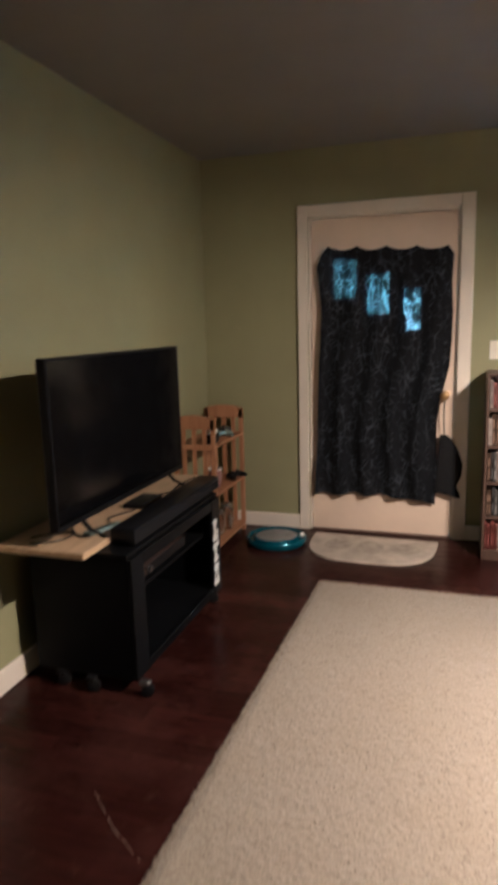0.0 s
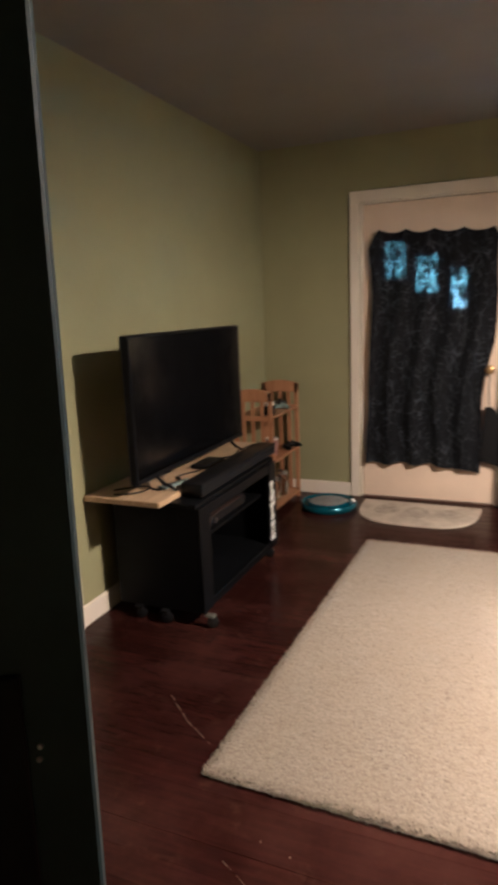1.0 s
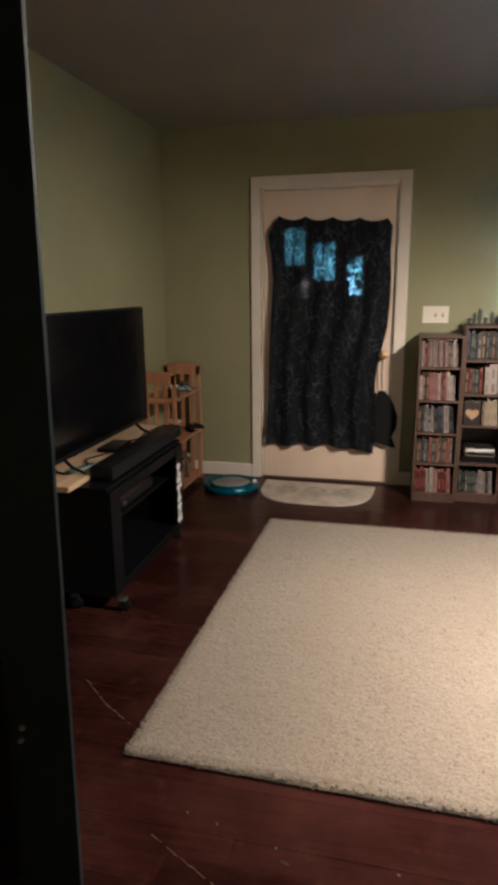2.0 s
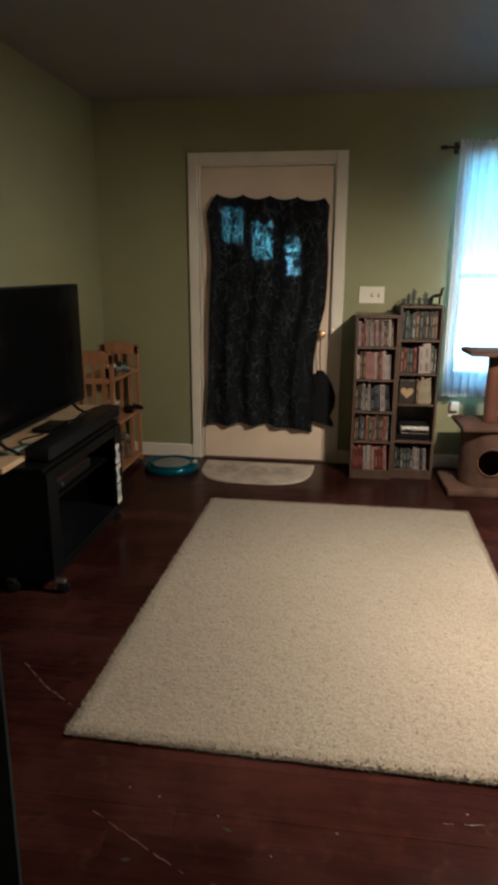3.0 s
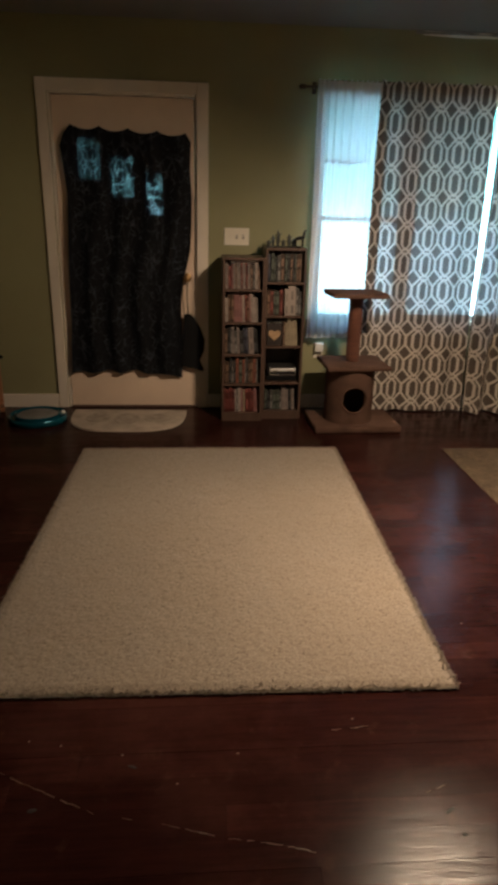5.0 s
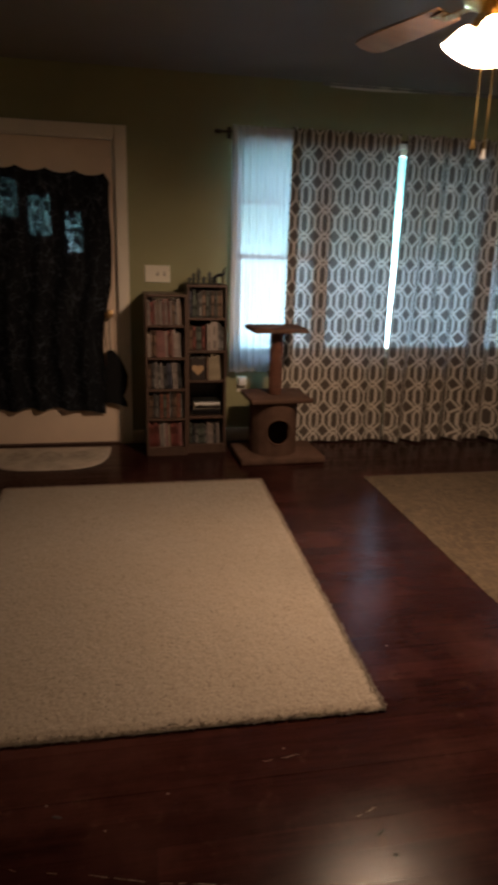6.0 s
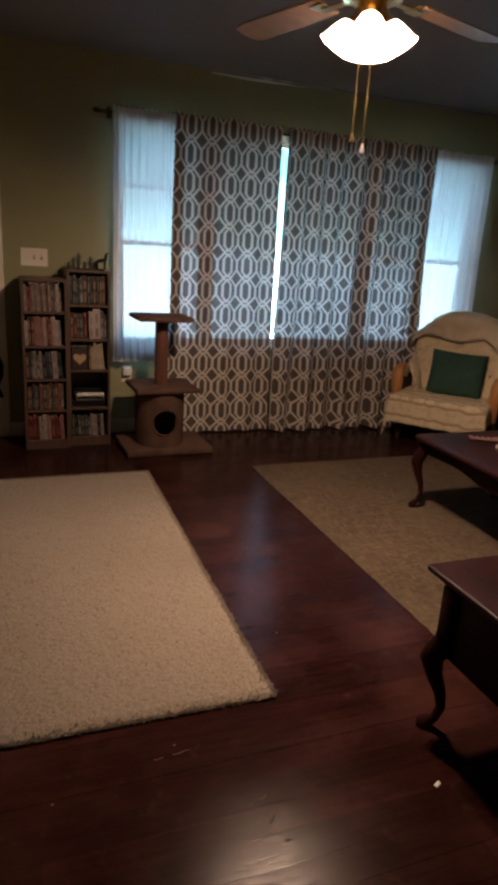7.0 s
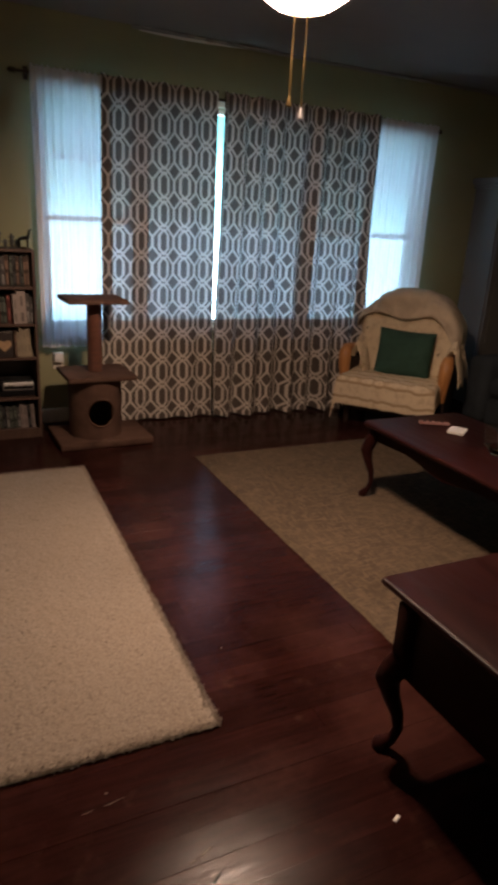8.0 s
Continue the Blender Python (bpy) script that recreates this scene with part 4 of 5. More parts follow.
def jar(at, h, r):
    j = thing("glass_jar", "clear glass jar on the lowest shelf", "jar", at, group="glass jars on the shelf")
    bm = bmesh.new()
    lathe(bm, [(r * 0.9, 0), (r, 0.008), (r, h * 0.8), (r * 0.8, h * 0.9), (r * 0.8, h)], 20)
    part("body", bm, M_GLASS, j, smooth=60)
    bm = bmesh.new()
    lathe(bm, [(r * 0.86, h - 0.004), (r * 0.86, h + 0.016), (r * 0.8, h + 0.019)], 20)
    part("lid", bm, M_STEEL, j, "steel screw lid")


jar((0.20, -0.42, 0.062), 0.14, 0.045)
jar((0.22, -0.30, 0.062), 0.16, 0.04)
jar((0.19, -0.20, 0.062), 0.12, 0.042)
charger = thing("charging_dock", "small white charging dock on the shelf top", "charging dock", (0.24, -0.56, 0.692))
part("base", B(-0.03, 0.03, -0.045, 0.045, 0.0, 0.06, bev=0.008, seg=2), M_PLASTIC, charger)
part("cap", B(-0.028, 0.028, -0.04, 0.04, 0.0605, 0.085, bev=0.008, seg=2), M_WHITE, charger)


def cat_ring(at):
    c = thing("cat_toy", "round turquoise cat track toy with a scratch pad", "cat toy", at)
    bm = bmesh.new()
    lathe(bm, [(0.150, 0.0), (0.188, 0.003), (0.198, 0.018), (0.197, 0.034), (0.188, 0.046), (0.178, 0.040), (0.176, 0.028), (0.152, 0.028), (0.150, 0.05), (0.142, 0.054), (0.136, 0.05), (0.136, 0.0)], 56, caps=False)
    part("track", bm, M_TEAL, c, "metallic turquoise track ring", smooth=50)
    bm = bmesh.new()
    lathe(bm, [(0.135, 0.0), (0.135, 0.044), (0.130, 0.047)], 48)
    part("scratch_pad", bm, M_SCRATCHPAD, c, "grey corrugated scratch pad")
    bm = bmesh.new()
    bmesh.ops.create_uvsphere(bm, u_segments=18, v_segments=12, radius=0.016, matrix=Matrix.Translation((0.158, 0.052, 0.044)))
    part("ball", bm, M_WHITE, c, "white ball", smooth=80)


cat_ring((0.575, -0.325, 0.001))


# ---- the cloth over the front door ----
def along(rows, v):
    """Straight steps between rows of (v, value)."""
    for (a, p), (b, q) in zip(rows, rows[1:]):
        if v <= b:
            return p + (q - p) * (v - a) / (b - a)
    return rows[-1][1]


def door_cloth():
    TOP, BOT = 1.862, 0.262
    LEFT = [(0.0, 0.772), (0.30, 0.789), (0.56, 0.803), (0.74, 0.820), (0.84, 0.806), (0.925, 0.789), (0.965, 0.815), (1.0, 0.862)]
    RIGHT = [(0.0, 1.553), (0.14, 1.558), (0.31, 1.553), (0.39, 1.563), (0.47, 1.594), (0.54, 1.620), (0.63, 1.630), (0.75, 1.632), (0.86, 1.621), (0.93, 1.626), (0.965, 1.630), (1.0, 1.592)]
    bm = bmesh.new()

    def f(u, v):
        # v 0 at the hem, 1 at the top; five tacked points along the top edge
        left, right = along(LEFT, v), along(RIGHT, v)
        x = left + (right - left) * u + 0.004 * noise.noise((u * 4, v * 6, 2))
        sag = 0.024 * abs(math.sin(math.pi * u * 4.0)) ** 0.8
        z = BOT + (TOP - BOT) * v + (0.018 - 0.032 * u - sag) * v ** 8 + (0.008 * math.sin(u * 23 + 0.6) - 0.026 * max(0.0, u - 0.55) / 0.45 + 0.012 * math.sin(math.pi * u)) * (1 - v) ** 6
        deep = 0.016 + 0.022 * (1 - v)
        a = 2 * math.pi * (u * 4.6 + 0.16 * math.sin(v * 5) + 0.05 * math.sin(u * 17 + v * 9))
        y = -0.012 - deep * (0.5 + 0.5 * math.cos(a)) ** 1.3 + 0.005 * noise.noise((u * 9, v * 7, 0)) - 0.020 * math.exp(-((u - 1) / 0.18) ** 2) * math.exp(-((v - 0.18) / 0.16) ** 2)
        return (x, y, z)
    sheet(bm, f, 96, 100)
    solid("door_curtain", bm, M_WEB, "black web-patterned cloth tacked over the front door", "curtain", smooth=80)


door_cloth()


def hanging_bag():
    g = thing("cloth_bag", "black cloth bag hanging from the door knob", "bag", (1.600, -0.030, 0.300))
    EDGE = [(0.0, 0.120), (0.06, 0.116), (0.18, 0.092), (0.36, 0.122), (0.55, 0.128), (0.76, 0.098), (0.92, 0.060), (1.0, 0.030)]
    bm = bmesh.new()

    def f(u, v):
        a = 2 * math.pi * u
        w0, w1 = -0.055 + 0.03 * v, along(EDGE, v) - 0.012
        k = 1 + 0.05 * math.sin(5 * a + v * 6)
        x = (w0 + w1) / 2 + (w1 - w0) / 2 * math.cos(a)
        return (x, 0.013 * math.sin(a) * k * (1 - 0.6 * v), v * 0.39 + 0.018 * (1 - v) * math.sin(2 + x * 24))
    sheet(bm, f, 30, 34)
    bmesh.ops.remove_doubles(bm, verts=bm.verts, dist=0.0005)
    bmesh.ops.holes_fill(bm, edges=[e for e in bm.edges if e.is_boundary], sides=0)
    part("bag_body", bm, M_BLACKCLOTH, g, smooth=70)
    bm = bmesh.new()
    tube(bm, [(0.0, 0.0, 0.385), (-0.006, -0.010, 0.52), (-0.003, -0.012, 0.645)], 0.004, 6)
    part("strap", bm, M_BLACKCLOTH, g)


hanging_bag()

plate = thing("light_switch", "ivory triple light switch plate on the green wall", "light switch", (1.935, 0.0, 1.216))
part("plate", B(-0.086, 0.086, -0.006, 0.0, -0.057, 0.057, bev=0.002), M_PLATE, plate)
for k in range(3):
    x = -0.046 + k * 0.046
    part("toggle_slot", B(x - 0.006, x + 0.006, -0.0075, -0.006, -0.013, 0.013), M_CASEWOOD if k else M_PLATE, plate)
    part("toggle", B(x - 0.004, x + 0.004, -0.017, -0.0076, -0.002, 0.010, bev=0.001), M_PLATE, plate)
out = thing("wall_outlet", "ivory wall outlet with a white plug-in adapter", "outlet", (2.545, 0.0, 0.435))
part("plate", B(-0.036, 0.036, -0.006, 0.0, -0.058, 0.058, bev=0.002), M_PLATE, out)
part("adapter", B(-0.030, 0.030, -0.05, -0.0062, -0.005, 0.058, bev=0.006, seg=2), M_WHITE, out)


# ---- media towers ----
SPINES = [("red", (0.22, 0.05, 0.04)), ("white", (0.55, 0.46, 0.41)), ("black", (0.02, 0.02, 0.022)), ("grey", (0.20, 0.19, 0.18)), ("dark blue", (0.05, 0.055, 0.085)),
          ("brown", (0.13, 0.07, 0.04)), ("cream", (0.52, 0.43, 0.30)), ("pink", (0.42, 0.20, 0.19)), ("green", (0.055, 0.068, 0.052)), ("orange", (0.40, 0.13, 0.08)), ("pale grey", (0.40, 0.33, 0.30))]
SPINE_MESH = []
for word, col in SPINES:
    pm = plain("printed spine " + word, tuple(c * 0.62 if max(col) > 0.3 else c * 0.35 for c in col), 0.4, scale=30, vary=0.45, grain=90, relief=0.02)
    band = plain("spine band " + word, tuple(c * 0.25 + 0.01 if max(col) > 0.3 else c * 1.6 + 0.05 for c in col), 0.45, scale=60, vary=0.5, relief=0.02)
    rs = random.Random(word)
    bm = bmesh.new()
    box(bm, -0.5, 0.5, 0.0, 1.0, 0.0, 1.0)
    n = len(bm.faces)
    z = rs.uniform(0.05, 0.2)
    while z < 0.9:
        h = rs.uniform(0.14, 0.42)
        half = rs.choice((0.12, 0.18, 0.26))
        box(bm, -half, half, -0.006, 0.0, z, min(0.97, z + h))
        z += h + rs.uniform(0.08, 0.30)
    bm.faces.ensure_lookup_table()
    for fa in bm.faces[n:]:
        fa.material_index = 1
    SPINE_MESH.append(mesh_of("spine_" + word.replace(" ", "_"), bm, [pm, band]))


def media_row(x0, x1, y, z, h, tone, rng, thick=0.0145, noun="dvd_case", lean_last=True, depth=0.135):
    x = x0
    row_lean = rng.uniform(-6.5, 0.5)
    while x < x1 - thick:
        w = thick * rng.uniform(0.7, 1.4)
        if rng.random() < 0.12:
            w *= 1.6
        k = rng.choice(tone)
        ob = new(noun, SPINE_MESH[k])
        hh = h * rng.uniform(0.84, 1.0)
        tilt = row_lean * (0.2 + 0.8 * (x - x0) / (x1 - x0)) + rng.uniform(-0.9, 0.9)
        ob.matrix_world = pose(x + w / 2, y + rng.uniform(0, 0.010), z, 0, tilt, 0) @ Matrix.Diagonal((w * 0.96, depth, hh, 1))
        tagged(ob, SPINES[k][0] + (" book" if noun == "book" else " film case") + " standing in the media tower", "book" if noun == "book" else "dvd case", group="cases in the media towers")
        x += w + 0.0006


def tower(at, w, d, h, shelves, turn, label):
    s = thing("media_tower", label, "media tower", at, turn)
    part("side_panel", B(0, 0.015, 0, d, 0, h, bev=0.002), M_CASEWOOD, s)
    part("side_panel", B(w - 0.015, w, 0, d, 0, h, bev=0.002), M_CASEWOOD, s)
    part("top_panel", B(0.0155, w - 0.0155, 0, d, h - 0.016, h, bev=0.002), M_CASEWOOD, s)
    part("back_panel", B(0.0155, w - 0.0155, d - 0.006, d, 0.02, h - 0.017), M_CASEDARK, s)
    part("kick_board", B(0.0155, w - 0.0155, 0.006, 0.02, 0.0, 0.045), M_CASEWOOD, s)
    for z in shelves:
        part("shelf", B(0.0155, w - 0.0155, 0.004, d - 0.007, z - 0.014, z, bev=0.001), M_CASEWOOD, s)
    return s


rng = random.Random(7)
AX, AY, AW = 1.832, -0.345, 0.276
tower((AX, AY, 0), AW, 0.30, 1.10, [0.06, 0.265, 0.47, 0.685, 0.90], 0, "tall grey-brown media tower packed with film cases")
for z, h, tone in ((0.06, 0.178, [0, 1, 7, 1, 0, 3, 6]), (0.265, 0.182, [1, 3, 9, 9, 2, 1, 8, 5]), (0.47, 0.182, [3, 2, 3, 4, 10, 2, 5]), (0.685, 0.185, [0, 7, 1, 1, 0, 10, 5, 7]), (0.90, 0.172, [0, 3, 1, 5, 10, 2, 7])):
    media_row(AX + 0.019, AX + AW - 0.022, AY + 0.022, z + 0.0008, h, tone, rng)
BX, BY, BW = 2.112, -0.300, 0.272
tower((BX, BY, 0), BW, 0.255, 1.162, [0.06, 0.265, 0.52, 0.725, 0.945], 0, "tall grey-brown media tower with films, books and a player")
media_row(BX + 0.019, BX + BW - 0.022, BY + 0.022, 0.9458, 0.185, [0, 4, 8, 3, 5, 2], rng)
media_row(BX + 0.019, BX + 0.135, BY + 0.022, 0.7258, 0.19, [0, 8, 5, 0], rng, 0.020)
media_row(BX + 0.140, BX + 0.215, BY + 0.018, 0.7258, 0.196, [1, 1], rng, 0.034, "book", depth=0.15)
media_row(BX + 0.216, BX + BW - 0.020, BY + 0.03, 0.7258, 0.18, [2, 3], rng, 0.016)
media_row(BX + 0.135, BX + BW - 0.022, BY + 0.02, 0.5208, 0.182, [6, 10, 6, 5], rng, 0.022)
media_row(BX + 0.022, BX + BW - 0.022, BY + 0.03, 0.0608, 0.155, [2, 3, 10, 8, 2, 1], rng, 0.018)
bl = thing("disc_player", "silver disc player standing in the media tower", "disc player", (BX + BW / 2, BY + 0.04, 0.2652))
part("case", B(-0.105, 0.105, 0, 0.18, 0.004, 0.038, bev=0.003), M_PLASTIC, bl)
part("rubber_foot", B(-0.09, 0.09, 0.02, 0.16, 0.0, 0.004), M_PLASTIC, bl)
sl = thing("cable_box", "silver cable box stacked on a black player", "cable box", (BX + BW / 2 + 0.01, BY + 0.045, 0.3035))
part("case", B(-0.095, 0.095, 0.004, 0.16, 0, 0.058, bev=0.004), M_STEEL, sl)
for k in range(2):
    part("front_strip", B(-0.088, 0.088, 0.0, 0.0038, 0.010 + k * 0.026, 0.026 + k * 0.026, bev=0.001), M_WHITE if k else M_PLASTIC, sl)


def boxed_toy(at):
    g = thing("boxed_ornament", "clear-fronted gift box with a tan heart shape", "gift box", at)
    part("carton", B(-0.052, 0.052, 0.004, 0.09, 0, 0.15, bev=0.003), plain("black card carton", (0.03, 0.022, 0.02), 0.5), g)
    bm = bmesh.new()
    pts = []
    for i in range(28):
        a = 2 * math.pi * i / 28
        pts.append((0.0026 * 16 * math.sin(a) ** 3, 0.0026 * (13 * math.cos(a) - 5 * math.cos(2 * a) - 2 * math.cos(3 * a) - math.cos(4 * a))))
    fr = [bm.verts.new((x, -0.004, z + 0.075)) for x, z in pts]
    bk = [bm.verts.new((x, 0.0035, z + 0.075)) for x, z in pts]
    bm.faces.new(fr)
    bm.faces.new(bk[::-1])
    for i in range(28):
        j = (i + 1) % 28
        bm.faces.new((fr[i], bk[i], bk[j], fr[j]))
    part("heart_panel", bm, plain("tan printed card", (0.42, 0.28, 0.16), 0.5, scale=40, vary=0.4), g)
    part("lid", B(-0.053, 0.053, 0.003, 0.091, 0.1502, 0.162, bev=0.004), M_STEEL, g)


boxed_toy((BX + 0.075, BY + 0.015, 0.5208))


def figurine(at, h, mat, label, turn=0, quad=False):
    """One plain shape for each ornament."""
    bm = bmesh.new()
    lathe(bm, [(0.018, 0), (0.019, 0.006), (0.008, 0.010)], 14)
    if quad:
        tube(bm, [(-0.03, 0, h * 0.5), (0.0, 0, h * 0.55), (0.03, 0, h * 0.6), (0.04, 0, h * 0.95), (0.052, 0, h)], [0.008, 0.013, 0.012, 0.007, 0.004], 8)
        for x in (-0.026, 0.026):
            tube(bm, [(x, -0.006, h * 0.5), (x, -0.006, 0.004)], [0.005, 0.003], 6)
            tube(bm, [(x, 0.006, h * 0.5), (x, 0.006, 0.004)], [0.005, 0.003], 6)
    else:
        tube(bm, [(0, 0, 0.006), (0, 0, h * 0.4), (0.003, 0, h * 0.7), (0.0, 0, h * 0.85), (0, 0, h)], [0.006, 0.014, 0.010, 0.009, 0.003], 10)
        tube(bm, [(-0.02, 0, h * 0.75), (0, 0, h * 0.62), (0.022, 0, h * 0.82)], [0.003, 0.006, 0.003], 6)
    solid("figurine", bm, mat, label, "figurine", pose(*at, 0, 0, turn), group="figurines on the media tower", smooth=60)


for x, y, h, mt, q in ((2.135, -0.22, 0.045, M_FIG, False), (2.165, -0.20, 0.075, M_FIG, False), (2.195, -0.22, 0.105, M_FIG, False), (2.235, -0.19, 0.05, M_FIG, False), (2.27, -0.21, 0.085, M_FIG, False), (2.30, -0.20, 0.055, M_FIG, False), (2.335, -0.23, 0.11, M_PLASTIC, True)):
    figurine((x, y, 1.1625), h, mt, "small black four-legged ornament on the media tower" if q else "small dull ornament standing on the media tower", 20, q)
solid("film_case_flat", B(-0.09, 0.09, -0.065, 0.065, 0, 0.014, bev=0.001), M_WHITE, "pale film case lying on packed cases", "dvd case", (AX + 0.14, AY + 0.10, 1.073 - 0.0075 + 0.0))


# ---- cat tree ----
def cat_tree():
    c = thing("cat_tree", "taupe carpeted cat tree with a round den and two platforms", "cat tree", (2.70, -0.41, 0.0), 2)
    part("base", B(-0.265, 0.325, -0.21, 0.20, 0, 0.045, bev=0.012, seg=2), M_CARPET, c)
    R, Z0, Z1 = 0.165, 0.0455, 0.415
    den = bmesh.new()
    hole_z, hole_r = 0.215, 0.088
    nu, nv = 64, 28

    def inside(u, v):
        a = 2 * math.pi * u - math.pi / 2
        dx = (a + math.pi / 2 + math.pi) % (2 * math.pi) - math.pi
        return math.hypot(dx * R, Z0 + v * (Z1 - Z0) - hole_z) < hole_r
    for rad in (R, R - 0.012):
        g = [[den.verts.new((rad * math.cos(2 * math.pi * i / nu - math.pi / 2), rad * math.sin(2 * math.pi * i / nu - math.pi / 2), Z0 + j / nv * (Z1 - Z0))) for i in range(nu)] for j in range(nv + 1)]
        for j in range(nv):
            for i in range(nu):
                if not inside((i + 0.5) / nu, (j + 0.5) / nv):
                    den.faces.new((g[j][i], g[j][(i + 1) % nu], g[j + 1][(i + 1) % nu], g[j + 1][i]))
    part("den", den, M_CARPET, c, "round carpeted den with a dark entrance", smooth=50)
    bm = bmesh.new()
    ring = []
    for i in range(33):
        a = 2 * math.pi * i / 32
        ang = hole_r * math.cos(a) / R - math.pi / 2
        ring.append(((R + 0.001) * math.cos(ang), (R + 0.001) * math.sin(ang), hole_z + hole_r * math.sin(a)))
    tube(bm, ring, 0.007, 8)
    part("den_rim", bm, M_CARPET, c, smooth=60)
    part("platform", B(-0.20, 0.225, -0.19, 0.19, 0.416, 0.446, bev=0.010, seg=2), M_CARPET, c)
    bm = bmesh.new()
    tw = [(0.043, 0.447)]
    z = 0.450
    while z < 0.872:
        tw += [(0.046, z), (0.0435, z + 0.004)]
        z += 0.008
    lathe(bm, tw, 20, Matrix.Translation((0.005, 0, 0)))
    part("post", bm, M_SISAL, c, "post wound with brown sisal rope")
    part("perch", B(-0.185, 0.180, -0.155, 0.155, 0.876, 0.905, bev=0.010, seg=2), M_CARPET, c)


cat_tree()


# ---- curtains ----
def curtain(name, x0, x1, z0, z1, y, folds, amp, mat, label, flare=0.0, phase=0.0, uv0=0.0, hem=0.0, bunch=0.0):
    bm = bmesh.new()
    W = (x1 - x0)

    def f(u, v):
        wob = 0.05 * math.sin(3.1 * u * folds + phase)
        a = 2 * math.pi * folds * (u + 0.012 * math.sin(11 * u + 5 * v)) + phase + wob
        k = amp * (0.55 + 0.45 * math.sin(4.1 * u + phase * 2) ** 2) * (0.65 + 0.5 * (1 - v))
        x = x0 + W * u + flare * (1 - v) * (u - 0.5) * 2 + 0.012 * noise.noise((u * 3, v * 2.5, phase)) * (1 - v)
        yy = y - k * (0.5 + 0.5 * math.sin(a)) - 0.018 * (1 - v) ** 3 + 0.003 * noise.noise((u * 14, v * 4, phase)) - bunch * (1 - v) ** 3 * (0.5 + 0.5 * math.sin(a * 0.5))
        z = z0 + (z1 - z0) * v + hem * noise.noise((u * 8, 0, phase)) * (1 - v) + 0.010 * max(0.0, math.sin(a * 1.5)) * v ** 8
        return (x, yy, z)
    n = int(folds * 16) + 20
    run = [0.0]
    for i in range(n):
        run.append(run[-1] + (Vector(f((i + 1) / n, 0.6)) - Vector(f(i / n, 0.6))).length)
    sheet(bm, f, n, 46, uv=lambda u, v: (uv0 + run[round(u * n)], z0 + (z1 - z0) * v))
    return solid(name, bm, mat, label, "curtain", smooth=80)


ROD_Y, ROD_Z = -0.052, 2.135
rod = thing("curtain_rod", "thin dark bronze curtain rod above the wide window", "curtain rod", (0, 0, 0))
bm = bmesh.new()
tube(bm, [(2.36, ROD_Y, ROD_Z), (5.45, ROD_Y, ROD_Z)], 0.008, 12)
part("rod", bm, M_ROD, rod)
for x, s in ((2.36, -1), (5.45, 1)):
    bm = bmesh.new()
    lathe(bm, [(0.009, 0), (0.015, 0.008), (0.012, 0.02), (0.016, 0.032), (0.004, 0.045)], 14, pose(x, ROD_Y, ROD_Z, 0, 90 * s, 0))
    part("finial", bm, M_ROD, rod)
for x in (2.42, 3.90, 5.40):
    bm = bmesh.new()
    tube(bm, [(x, 0.0, ROD_Z), (x, ROD_Y, ROD_Z)], 0.006, 8)
    box(bm, x - 0.014, x + 0.014, -0.006, 0.0, ROD_Z - 0.035, ROD_Z + 0.035, bev=0.001)
    part("bracket", bm, M_ROD, rod)
curtain("sheer_curtain", 2.435, 2.90, 0.545, 2.168, -0.062, 9, 0.030, M_SHEER, "white sheer curtain hanging over the lit window", phase=0.4, hem=0.010)
curtain("sheer_curtain", 4.83, 5.44, 0.545, 2.168, -0.062, 9, 0.030, M_SHEER, "white sheer curtain beside the armchair", phase=1.9, hem=0.010)
curtain("trellis_curtain", 2.835, 3.602, 0.012, 2.172, -0.080, 4.0, 0.034, M_TRELLIS, "taupe curtain printed with a white trellis, nearly flat", phase=0.9, uv0=0.03, hem=0.010, flare=0.02, bunch=0.015)
curtain("trellis_curtain", 3.629, 4.865, 0.012, 2.172, -0.080, 8.0, 0.105, M_TRELLIS, "taupe trellis curtain gathered in deeper folds", phase=2.3, uv0=0.05, hem=0.012, flare=0.04, bunch=0.05)


# ---- armchair ----
def dome(x, half):
    """Height of the rounded back above the floor at x."""
    return 0.60 + 0.335 * max(0.0, 1 - abs(x / half) ** 2.1) ** 0.55


def back_form(half, top, front, rear):
    def f(u, v):
        x = (u - 0.5) * 2 * half
        zt = dome(x, half * 1.03) * top
        side = 0.02 + 0.98 * min(1.0, (1 - abs(u - 0.5) * 2) / 0.10) ** 0.5
        s = v * 2
        if s <= 1:
            h, y = s, front
        else:
            h, y = 2 - s, rear
        z = 0.34 + (zt - 0.34) * math.sin(h * math.pi / 2) ** 0.85
        lean = 0.16 * (z - 0.34)
        mid = (front + rear) / 2
        round_top = max(0.0, 1 - max(0.0, h - 0.72) / 0.28) ** 0.6
        return (x, mid + (y - mid) * round_top * side + lean, z)
    return f


CHAIR_AT = pose(4.945, -0.59, 0.0, 0, 0, -52) @ Matrix.Diagonal((0.92, 1, 1, 1))


